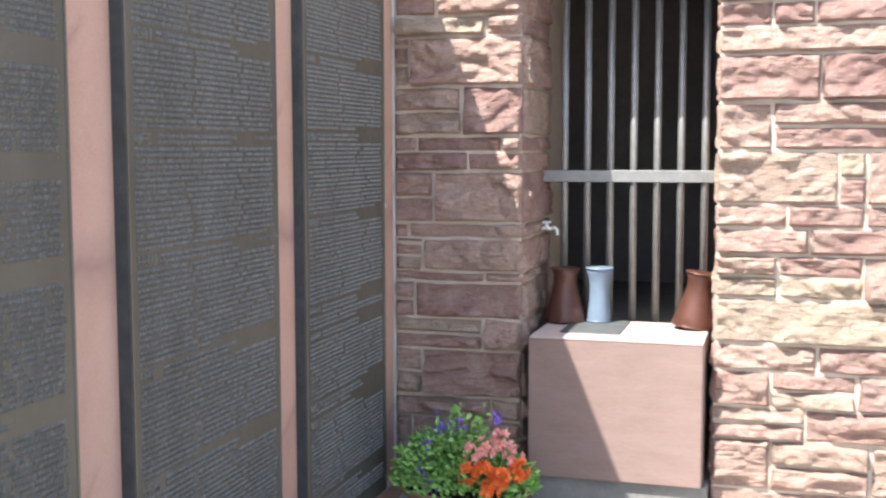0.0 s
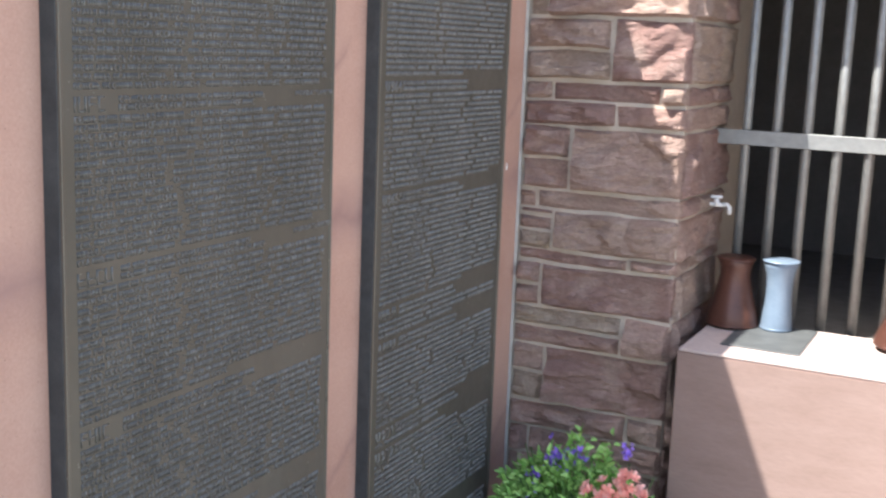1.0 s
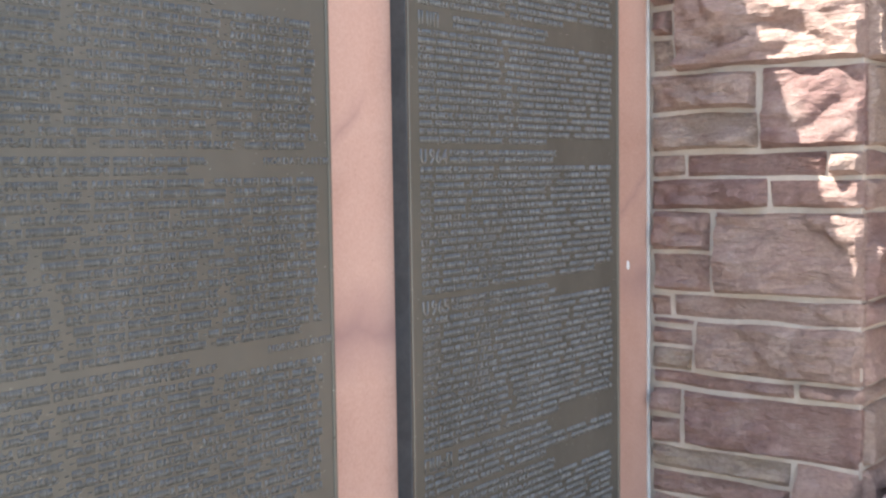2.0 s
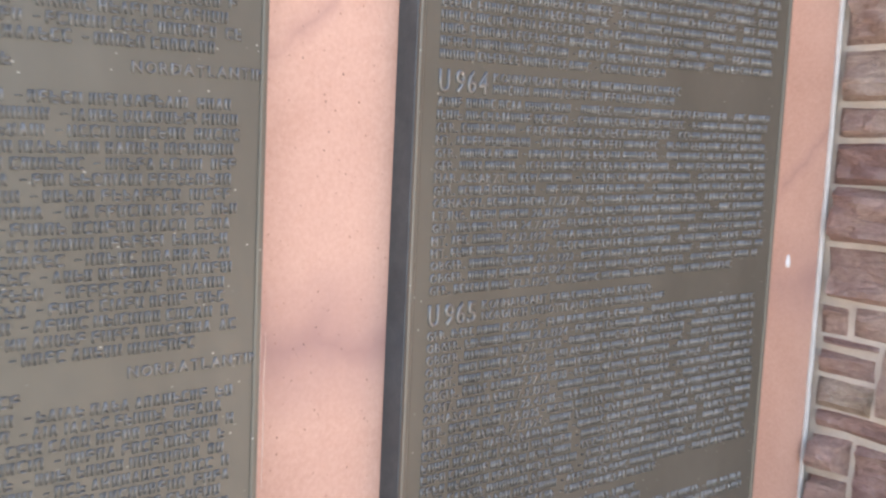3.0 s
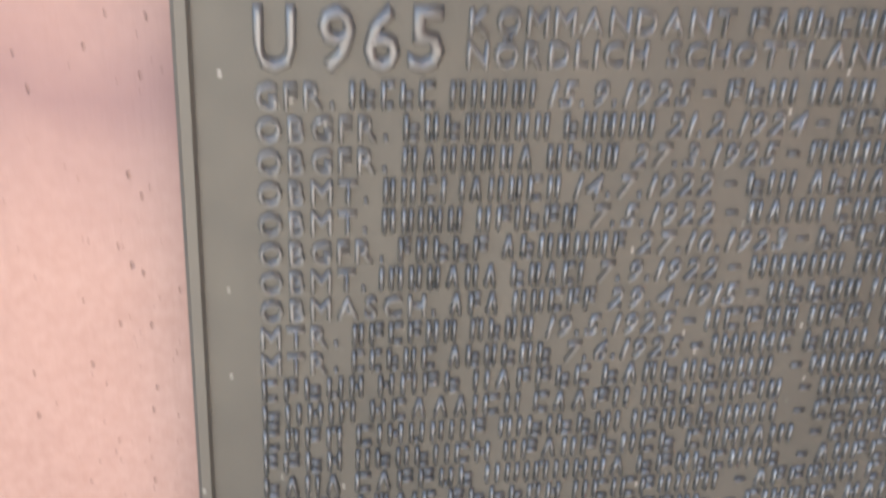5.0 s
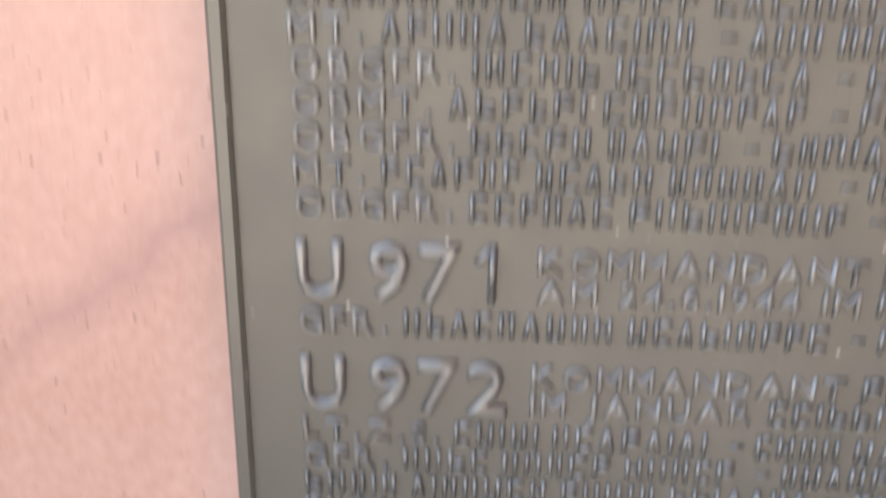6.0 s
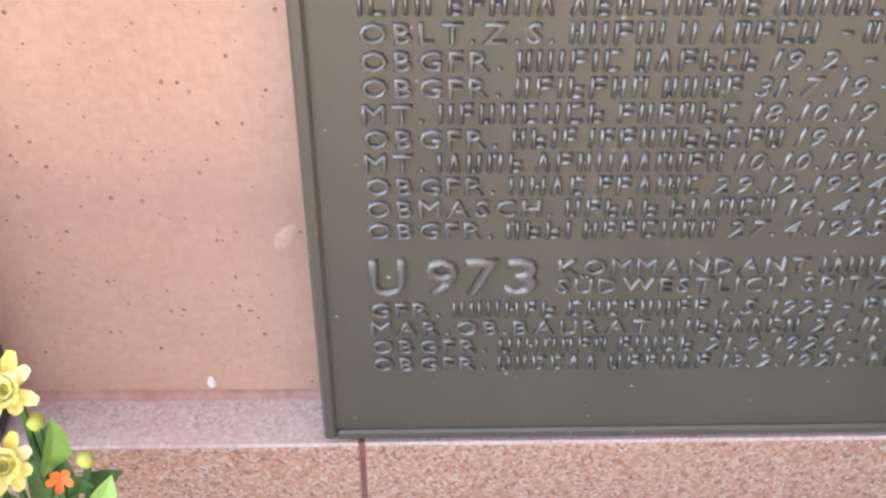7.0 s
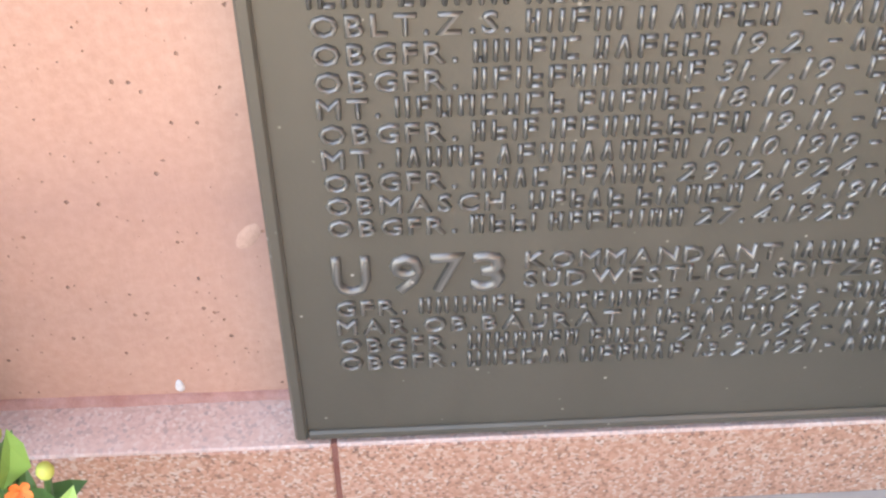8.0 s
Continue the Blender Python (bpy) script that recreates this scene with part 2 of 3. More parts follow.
def box(lo, hi, bevel=0.0, bm=None, seg=1):
    own = bm or bmesh.new()
    r = bmesh.ops.create_cube(own, size=1)
    for v in r["verts"]:
        v.co = Vector([lo[i] + (v.co[i] + 0.5) * (hi[i] - lo[i]) for i in range(3)])
    if bevel:
        es = {e for v in r["verts"] for e in v.link_edges}
        bmesh.ops.bevel(own, geom=list(es), offset=bevel, segments=seg, affect="EDGES")
    return own


def smooth(ob):
    for p in ob.data.polygons:
        p.use_smooth = True
    return ob


def tube(points, radius, sides=8, bm=None):
    own = bm or bmesh.new()
    pts = [Vector(p) for p in points]
    rings = []
    for i, p in enumerate(pts):
        d = (pts[min(i + 1, len(pts) - 1)] - pts[max(i - 1, 0)]).normalized()
        a = d.orthogonal().normalized()
        c = d.cross(a)
        r = radius[i] if isinstance(radius, (list, tuple)) else radius
        rings.append([own.verts.new(p + r * (math.cos(2 * math.pi * k / sides) * a + math.sin(2 * math.pi * k / sides) * c)) for k in range(sides)])
    for q, s in zip(rings, rings[1:]):
        # match the nearest vertices so that the tube does not twist
        k0 = min(range(sides), key=lambda k: (s[k].co - q[0].co).length)
        s[:] = s[k0:] + s[:k0]
        for k in range(sides):
            own.faces.new((q[k], q[(k + 1) % sides], s[(k + 1) % sides], s[k]))
    own.faces.new(rings[0][::-1])
    own.faces.new(rings[-1])
    bmesh.ops.recalc_face_normals(own, faces=own.faces[:])
    return own


def lathe(profile, sides=40):
    bm = bmesh.new()
    rings = [[bm.verts.new((r * math.cos(2 * math.pi * k / sides), r * math.sin(2 * math.pi * k / sides), z)) for k in range(sides)] for r, z in profile]
    for a, c in zip(rings, rings[1:]):
        for k in range(sides):
            bm.faces.new((a[k], a[(k + 1) % sides], c[(k + 1) % sides], c[k]))
    bm.faces.new(rings[0][::-1])
    bm.faces.new(rings[-1])
    bmesh.ops.recalc_face_normals(bm, faces=bm.faces[:])
    return bm


def thing(name, label, category, at=(0, 0, 0), group="", kind=""):
    ob = new(name)
    ob.location = at
    return tagged(ob, label, category, group, kind)


# ---- setting ----
GZ = -0.066           # ground
WALL_X = -0.042       # face of the sandstone wall
FACE_Y = 1.055        # face of the rough stone wall
TOP = 2.53           # top of the plaque wall

bm = bmesh.new()
bmesh.ops.create_grid(bm, x_segments=40, y_segments=40, size=900)
ground = tagged(mesh_object("ground", bm, PAVING), "pale stone paving round the memorial", "ground", kind="structure")
ground.location.z = GZ

wall_west = tagged(mesh_object("wall_west", box((-0.40, -9.0, GZ), (WALL_X, FACE_Y - 0.02, TOP)), SANDSTONE),
                   "smooth salmon-pink sandstone wall with faint purple veins", "wall", kind="structure")


# granite plinth under the plaques: dressed blocks with mortar joints
plinth = tagged(new("plinth"), "polished red granite plinth along the wall foot", "plinth", kind="structure")
BLOCKS = [-9.0, -3.1, -2.07, -1.02, 0.022, FACE_Y - 0.03]
for a, c in zip(BLOCKS, BLOCKS[1:]):
    block = part("granite_block", box((WALL_X + 0.001, a + 0.002, GZ), (0.004, c - 0.002, 0.0105), 0.0012), GRANITE, plinth)
    part("ledge", box((WALL_X + 0.001, a + 0.002, 0.0107), (0.004, c - 0.002, 0.0145), 0.001), PALE_GRANITE, block, "pale top strip of the granite")
part("joint_mortar", box((WALL_X + 0.001, -9.0, GZ), (0.0028, FACE_Y - 0.03, 0.0135)), JOINT_RED, plinth, "dark red mortar in the joints")
fv, ff = [], []
for k in range(610):
    y = -1.42 + k * 0.004
    a = noise.noise(Vector((y * 9, 0.3, 0))) + 0.5 * noise.noise(Vector((y * 60, 1.7, 0)))
    c = noise.noise(Vector((y * 14, 5.1, 0))) + 0.5 * noise.noise(Vector((y * 75, 7.7, 0)))
    top, foot = 0.0195 + 0.0016 * a, WALL_X + 0.0062 + 0.0014 * c
    fv += [(WALL_X - 0.002, y, top), (WALL_X + 0.0018, y, top - 0.0008), (WALL_X + 0.0042 + 0.001 * c, y, 0.0170 + 0.0007 * a), (foot, y, 0.0140)]
    if k:
        b = 4 * k - 4
        ff += [(b + i, b + i + 1, b + i + 5, b + i + 4) for i in range(3)]
tagged(smooth(from_arrays("bedding_joint", fv, ff, PINK_MORTAR, plinth)), "uneven pink mortar fillet between wall and granite")


# ---- lettering ----
PITCH = 0.016        # between lines of names
CAP = 0.0118         # height of the letters
TALL = 0.0285        # height of the boat numbers
RISE = 0.0028        # how far the letters stand proud
GLYPHS = {}


def glyph(ch):
    """A raised letter of the built-in font, one unit high: points and triangles."""
    if ch not in GLYPHS:
        cu = bpy.data.curves.new("glyph", "FONT")
        cu.body, cu.size, cu.extrude, cu.bevel_depth, cu.bevel_resolution = ch, 1.0, 0.002, 0.062, 2
        cu.resolution_u, cu.fill_mode, cu.offset = 2, "FRONT", -0.028
        ob = bpy.data.objects.new("glyph", cu)
        me = bpy.data.meshes.new_from_object(ob)
        pts = np.array([v.co for v in me.vertices]).reshape(-1, 3)
        tris = [tuple(p.vertices) for p in me.polygons]
        bpy.data.objects.remove(ob)
        bpy.data.curves.remove(cu)
        bpy.data.meshes.remove(me)
        GLYPHS[ch] = (pts, tris)
    return GLYPHS[ch]


CAP_UNIT = float(glyph("H")[0][:, 1].max())


class Lettering:
    """Collects raised letters and bars on a plane x = const; y runs along the line, z is up."""

    def __init__(self):
        self.v, self.f = [], []
        self.uneven = random.Random(17)

    def letter(self, ch, y, z, cap, stretch=1.0, slant=0.0):
        pts, tris = glyph(ch)
        s = cap / CAP_UNIT
        lo, hi = float(pts[:, 0].min()), float(pts[:, 0].max())
        base = len(self.v)
        zmin = float(pts[:, 2].min())
        h = RISE * (1.3 if cap > 0.02 else 1.0) / (float(pts[:, 2].max()) - zmin)
        self.v += [((p[2] - zmin) * h - 0.0003, y + (p[0] - lo) * s * stretch + slant * p[1] * s, z - cap + p[1] * s) for p in pts]
        self.f += [tuple(i + base for i in t) for t in tris]
        return (hi - lo) * s * stretch

    def text(self, words, y, z, cap, gap, stretch=1.0, space=0.6, slant=0.0):
        for ch in words:
            if ch == " ":
                y += cap * space
            else:
                y += self.letter(ch, y, z, cap, stretch, slant) + gap
        return y

    def bar(self, y0, z0, y1, z1, half, rise=RISE):
        """A plain raised bar from one point to another, with sloping sides."""
        d = Vector((y1 - y0, z1 - z0))
        d.normalize()
        s = Vector((-d.y, d.x)) * half
        base = len(self.v)
        rise *= self.uneven.uniform(0.8, 1.1)
        for x, k in ((-0.0003, 1.0), (rise * 0.72, 0.66), (rise, 0.22)):
            for (a, c), sg in (((y0, z0), 1), ((y1, z1), 1), ((y1, z1), -1), ((y0, z0), -1)):
                self.v.append((x, a + sg * k * s.x, c + sg * k * s.y))
        b = base
        self.f.append((b + 8, b + 11, b + 10, b + 9))
        for lo in (b, b + 4):
            for i in range(4):
                j = (i + 1) % 4
                self.f.append((lo + i, lo + i + 4, lo + j + 4, lo + j))

    def bars(self, count, y, z, cap, rng, adv=0.0115):
        """Stands for a word that is not spelt out: groups of plain bars, as long and as high as the word."""
        for _ in range(count):
            w = adv * rng.choice((0.66, 0.72, 0.76, 0.78))
            t = 0.0015
            k = rng.random()
            if k < 0.42:
                self.bar(y + t, z, y + t, z - cap, t)
                self.bar(y + w - t, z, y + w - t, z - cap, t)
                if rng.random() < 0.6:
                    zc = z - cap * rng.choice((0.07, 0.5, 0.93))
                    self.bar(y + 2 * t, zc, y + w - 2 * t, zc, t)
            elif k < 0.78:
                self.bar(y + t, z, y + t, z - cap, t)
                for q in rng.sample((0.07, 0.5, 0.93), 2):
                    self.bar(y + 2 * t, z - cap * q, y + w, z - cap * q, t)
            elif k < 0.9:
                w *= 0.3
                self.bar(y + w / 2, z, y + w / 2, z - cap, t)
            else:
                self.bar(y + t, z - cap, y + w / 2, z, t)
                self.bar(y + w / 2, z, y + w - t, z - cap, t)
            y += w + adv * 0.24
        return y

    def done(self, name, x, parent, label=""):
        ob = smooth(from_arrays(name, self.v, self.f, BRONZE_LETTER, parent))
        ob.location.x = x
        return tagged(ob, label)


GAP = 0.0027         # between letters
WIDE = 1.08          # letters are drawn wide
ADV = 0.0115         # from one bar group to the next


def entry(lt, y, z, rng, known, limit, squeeze=1.0):
    """One entry of a line: rank, name as bars, date of birth."""
    if known:
        rank, name, date = known.split("|")
        y = lt.text(rank, y, z, CAP, GAP * squeeze, WIDE * squeeze) + 0.004
        for k in name.split():
            y = lt.bars(int(k), y, z, CAP, rng, ADV * squeeze) + 0.0044
        if date:
            y = lt.text(date, y, z, CAP, GAP * 1.1 * squeeze, 1.12 * squeeze, slant=0.2)
    else:
        for k in (rng.choice((3, 5, 5, 6, 4)), rng.randint(4, 8), rng.randint(4, 9), rng.randint(7, 9)):
            if y + k * ADV < limit:
                y = lt.bars(k, y, z, CAP, rng) + 0.0044
    return y


def name_block(plaque, x, y0, y1, top, number, head, known, lines, rng, fill=0.6, tail=""):
    """A boat: its number, two heading lines, and the lines of its crew. Returns the top of the next block."""
    squeeze = 0.84 if number.startswith("U 96") else 1.0     # the upper boats are set closer
    yy = y0
    for ch in (number.replace(" ", "") if number else "    "):
        lt = Lettering()
        if ch == " ":
            yy = lt.bars(1, yy, top, TALL, rng, 0.024)
        else:
            # the numbers are set to fixed widths, a wider gap after the U
            pts = glyph(ch)[0]
            own = float(pts[:, 0].max() - pts[:, 0].min()) * TALL / CAP_UNIT
            width = {"U": 0.0222, "1": 0.014}.get(ch, 0.0203) * squeeze
            if ch == "1":
                lt.bar(yy + 0.0105, top, yy + 0.0105, top - TALL, 0.0023, 1.3 * RISE)
                lt.bar(yy + 0.0030, top - 0.0085, yy + 0.0100, top - 0.0010, 0.0021, 1.25 * RISE)
            else:
                lt.letter(ch, yy, top, TALL, width / own)
            yy += width + (0.0105 if ch == "U" else 0.0034) * squeeze
        lt.done("numeral", x, plaque)
    lt = Lettering()
    yh = y0 + (0.111 if squeeze == 1.0 else 0.094)
    for k, words in enumerate(head):
        z = top - 0.001 - k * 0.95 * PITCH
        y = yh
        if words:
            y = lt.text(words, y, z, CAP, GAP * 0.85 * squeeze, WIDE * squeeze) + 0.005
        stop = y0 + (y1 - y0) * rng.uniform(0.66, 0.76)
        while y < stop - 0.08:
            y = lt.bars(rng.randint(3, 9), y, z, CAP, rng) + 0.0044
        if tail and k == 0:
            wide = 0.130
            lt.text(tail, y1 - wide, z, CAP, GAP, 1.0)
    for k in range(lines):
        z = top - 2.2 * PITCH - k * PITCH
        y = y0
        stop = y1 if k < lines - 1 else y0 + (y1 - y0) * fill
        first = True
        while y < stop - 0.10:
            i = k if k < len(known) else -1
            y = entry(lt, y, z, rng, known[i] if first and i >= 0 and known[i] else "", stop, squeeze) + 0.004
            first = False
            if y < stop - 0.10:
                lt.bar(y, z - CAP * 0.5, y + 0.0065, z - CAP * 0.5, 0.0008)
                y += 0.012
        if k < lines - 1 and y < stop - 0.012:
            lt.bars(int((stop - y) / ADV), y, z, CAP, rng)
    tagged(lt.done("crew_list", x, plaque, "close raised lines of crew names"), kind="stuff")
    return top - (lines + 2.7) * PITCH


def plaque(y0, y1, z0, z1, blocks, seed, label):
    """A cast bronze plaque with a raised rim, standing 4 cm proud of the wall."""
    rng = random.Random(seed)
    th = thing("memorial_plaque", label, "plaque", (0, 0, 0), "bronze plaques along the wall")
    part("backing", box((WALL_X, y0, z0), (-0.004, y1, z1), 0.001), BRONZE_SIDE, th, "dark weathered side of the casting")
    part("field", box((-0.0045, y0 + 0.0075, z0 + 0.0075), (0.0, y1 - 0.0075, z1 - 0.0075)), BRONZE, th)
    rim = bmesh.new()
    # one moulding all round
    for off, wid, hgt in ((0.0, 0.0082, 0.0034),):
        a0, a1, b0, b1 = y0 + off, y1 - off, z0 + off, z1 - off
        box((-0.0042, a0, b0), (hgt, a0 + wid, b1), 0.0007 + 0.3 * hgt, rim)
        box((-0.0042, a1 - wid, b0), (hgt, a1, b1), 0.0007 + 0.3 * hgt, rim)
        box((-0.0042, a0 + wid + 0.0002, b0), (hgt, a1 - wid - 0.0002, b0 + wid), 0.0007 + 0.3 * hgt, rim)
        box((-0.0042, a0 + wid + 0.0002, b1 - wid), (hgt, a1 - wid - 0.0002, b1), 0.0007 + 0.3 * hgt, rim)
    part("rim", rim, BRONZE_RIM, th, "raised bronze edge moulding")
    top = None
    for start, number, head, known, lines, fill, tail in blocks:
        top = start if start is not None else top
        top = name_block(th, 0.0, y0 + 0.034, y1 - 0.029, top, number, head, known, lines, rng, fill, tail)
    return th


NEAR_LAST = ["", "", "GFR.|7 4|", "MT.|5 9|", "GFR.|6 6|", "GFR.|5 6|", "MAR.ASSARZT|2 4 7|", "GFR.|6 9|", "OBMASCH.|6 6|17.1.1917",
             "LT.ING.|5 6|20.11.1919", "GFR.|8 5|24.7.1925", "MT.|4 7|24.12.1921", "MT.|5 7|20.5.1919", "OBGFR.|7 6|26.2.1922",
             "OBGFR.|6 7|5.2.1924", "GFR.|7 5|13.3.1925"]
BOAT_965 = ["GFR.|5 5|15.9.1925", "OBGFR.|8 6|21.2.1924", "OBGFR.|7 4|27.3.1925", "OBMT.|4 6|14.7.1922", "OBMT.|5 6|7.5.1922",
            "OBGFR.|5 7|27.10.1923", "OBMT.|7 5|7.9.1922", "OBMASCH.|3 5|29.4.1915", "MTR.|6 4|19.5.1925", "MTR.|5 6|7.6.1925"]
BOAT_970 = [""] * 7 + ["MT.|5 7|", "OBGFR.|6 8|", "OBMT.|6 8|", "OBGFR.|5 5|", "MT.|6 5 6|", "OBGFR.|6 9|"]
BOAT_972 = ["LT.Z.S.|5 9|", "GFR.|4 5 5|"] + [""] * 5 + ["OBLT.Z.S.|5 1 5|", "OBGFR.|6 6|19.2.", "OBGFR.|7 4|31.7.19", "MT.|8 6|18.10.19",
            "OBGFR.|4 10|19.11.", "MT.|5 10|10.10.1919", "OBGFR.|4 6|29.12.1924", "OBMASCH.|5 6|16.4.1916", "OBGFR.|4 7|27.4.1925"]
BOAT_973 = ["GFR.|6 9|1.5.1923", "MAR.OB.BAURAT|1 7|26.11.1908", "OBGFR.|7 5|21.9.1926", "OBGFR.|6 6|13.2.1921"]
KOM = "KOMMANDANT"
PLAQUE_TOP = 2.14
# a row: top of the block, boat, heading words, known entries, lines, fill of the last line, words at the line's end
last_plaque = [
    (1.5 + 34.4 * PITCH, "", ("", ""), [], 15, 0.8, ""), (None, "", ("", ""), [], 14, 0.62, ""),
    (1.5, "U 964", (KOM, ""), NEAR_LAST, 16, 0.95, ""), (None, "U 965", (KOM, "NÖRDLICH SCHOTTLAND"), BOAT_965, 17, 0.7, ""),
    (None, "", ("", ""), [], 3, 0.6, ""), (None, "", ("", ""), BOAT_970, 13, 0.9, ""),
    (None, "U 971", (KOM, "AM 24.6.1944 IM"), ["GFR.|9 9|"], 1, 0.5, ""), (0.4825, "U 972", (KOM, "IM JANUAR"), BOAT_972, 16, 0.5, ""),
    (0.1795, "U 973", (KOM, "SÜDWESTLICH SPITZBE"), BOAT_973, 4, 1.0, "")]
middle_plaque = [
    (1.484 + 34.4 * PITCH, "", ("", ""), [], 15, 0.9, ""), (None, "", ("", ""), [], 14, 0.97, ""),
    (1.484, "", ("", ""), [], 17, 0.97, "NORDATLANTIK"), (None, "", ("", ""), [], 16, 0.55, "NORDATLANTIK"),
    (None, "", ("", ""), [], 16, 0.5, ""), (None, "", ("", ""), [], 17, 0.5, ""), (None, "", ("", ""), [], 8, 0.7, "")]
first_plaque = [
    (1.41 + 31.4 * PITCH, "", ("", ""), [], 13, 0.6, ""), (None, "", ("", ""), [], 13, 0.8, ""),
    (1.41, "", ("", ""), [], 12, 0.6, ""), (None, "", ("", ""), [], 17, 0.5, ""), (None, "", ("", ""), [], 15, 0.7, ""),
    (None, "", ("", ""), [], 15, 0.7, ""), (None, "", ("", ""), [], 10, 0.7, "")]
plaque(-0.003, 0.805, 0.018, PLAQUE_TOP, last_plaque, 3, "olive-brown cast bronze plaque of raised names beside the rough stone wall")
plaque(-1.088, -0.218, 0.018, PLAQUE_TOP, middle_plaque, 5, "olive-brown cast bronze plaque between two salmon stone strips")
plaque(-2.185, -1.325, 0.018, PLAQUE_TOP, first_plaque, 7, "olive-brown cast bronze plaque of raised names on the wall")


# ---- rough stone wall with its barred niche ----
LEFT_X, NICHE_L, NICHE_R, RIGHT_X = WALL_X, 0.525, 1.312, 3.4
WTOP = 2.75
DEEP = 1.62
BAR_SILL = 1.46


def rough_block(w, h, depth, rng, cell=0.0105):
    """A hewn block in x and z from its lower corner, its pillowed rough face towards -y."""
    nx, nz = max(3, round(w / cell)), max(3, round(h / cell))
    off = Vector((rng.uniform(0, 50), rng.uniform(0, 50), rng.uniform(0, 50)))
    proud = rng.uniform(0.018, 0.042)
    layered = rng.random() ** 1.5
    beds = rng.uniform(13, 32)
    lean_x, lean_z = rng.uniform(-0.020, 0.020), rng.uniform(-0.028, 0.004)
    verts, faces = [], []
    for j in range(nz + 1):
        for i in range(nx + 1):
            u, v = i / nx, j / nz
            x, z = u * w, v * h
            edge = min(min(u, 1 - u) * w, min(v, 1 - v) * h)
            pillow = 1 - (1 - min(1.0, edge / 0.013)) ** 2.2
            q = Vector((x * 6, 0, z * 9)) + off
            soft = noise.noise(q * 0.7)
            # scalloped breaks left by the chisel
            scallop = noise.voronoi(q * 1.3 + Vector((soft, 0, soft)))[0][0] + 0.4 * noise.voronoi(q * 3.0 + Vector((4, 0, soft)))[0][0]
            # bedding: thin layers, each broken back by its own amount
            s = z * beds + 1.6 * noise.noise(Vector((x * 5, 0, z * 4)) + off)
            k = math.floor(s)
            f = min(1.0, (s - k) / 0.35)
            a0 = noise.noise(Vector((k * 7.3, x * 3.0, 1.7)) + off)
            a1 = noise.noise(Vector((k * 7.3 - 7.3, x * 3.0, 1.7)) + off)
            bed = a1 + (a0 - a1) * f
            grain = noise.noise(q * 4.5)
            d = pillow * (proud + 0.020 * soft + (0.054 - 0.024 * layered) * (0.55 - scallop) + (0.009 + 0.026 * layered) * bed
                          + 0.0060 * grain + lean_x * (u - 0.5) + lean_z * (v - 0.5))
            jig = 0.0 if 0 < i < nx and 0 < j < nz else 1.0
            wob = 0.008 * noise.noise(q * 1.1 + Vector((9, 2, 4)))
            inner = 1.0 - jig
            verts.append((x + 0.3 * cell * inner * noise.noise(q * 3.1) + jig * wob, -max(0.0045 * pillow, d) + 0.002, z + 0.3 * cell * inner * noise.noise(q * 2.7 + off) + jig * wob))
    n = nx + 1
    for j in range(nz):
        for i in range(nx):
            a = j * n + i
            if (i + j) % 2:
                faces += [(a, a + 1, a + n + 1), (a, a + n + 1, a + n)]
            else:
                faces += [(a, a + 1, a + n), (a + 1, a + n + 1, a + n)]
    ring = [i for i in range(n)] + [j * n + nx for j in range(1, nz + 1)] + [nz * n + i for i in range(nx - 1, -1, -1)] + [j * n for j in range(nz - 1, 0, -1)]
    base = len(verts)
    for r in ring:
        verts.append((verts[r][0], depth, verts[r][2]))
    k = len(ring)
    for i in range(k):
        faces.append((ring[i], base + i, base + (i + 1) % k, ring[(i + 1) % k]))
    me = bpy.data.meshes.new("stone")
    me.from_pydata(verts, [], faces)
    me.materials.append(STONE)
    return me


def place_stone(parent, me, m):
    ob = new("stone", me)
    ob.parent = parent
    ob.matrix_basis = m
    return ob


def rows_of(plan, x0, x1, z_top, parent, rng, joint=0.0125):
    """Courses from the top down: (height, [(width share, pieces one above the other), ...])."""
    z = z_top
    for h, cells in plan:
        x = x0
        for share, stack in cells:
            w = share * (x1 - x0)
            zz = z
            cuts = [1.0 / stack] * stack if stack < 3 else [0.16, 0.38, 0.46]
            for c in cuts:
                hh = h * c
                me = rough_block(w - joint, hh - joint, 0.06, rng)
                place_stone(parent, me, Matrix.Translation((x + joint / 2, FACE_Y, zz - hh + joint / 2)))
                zz -= hh
            x += w
        z -= h
    return z


wall_north_1 = tagged(mesh_object("wall_north_1", box((LEFT_X - 0.3, FACE_Y + 0.003, GZ), (NICHE_L - 0.009, DEEP + 0.35, WTOP)), MORTAR),
                      "rough-hewn red sandstone pier with pale mortar joints", "wall", kind="structure")
wall_north_2 = tagged(mesh_object("wall_north_2", box((NICHE_R + 0.007, FACE_Y + 0.003, GZ), (RIGHT_X, DEEP + 0.35, WTOP)), MORTAR),
                      "sunlit rough-hewn red sandstone wall with pale joints", "wall", kind="structure")
wall_north_3 = tagged(mesh_object("wall_north_3", box((NICHE_L - 0.006, FACE_Y + 0.02, 2.32), (NICHE_R + 0.006, DEEP + 0.35, WTOP)), MORTAR),
                      "plain wall over the barred niche", "wall", kind="structure")
rng = random.Random(21)
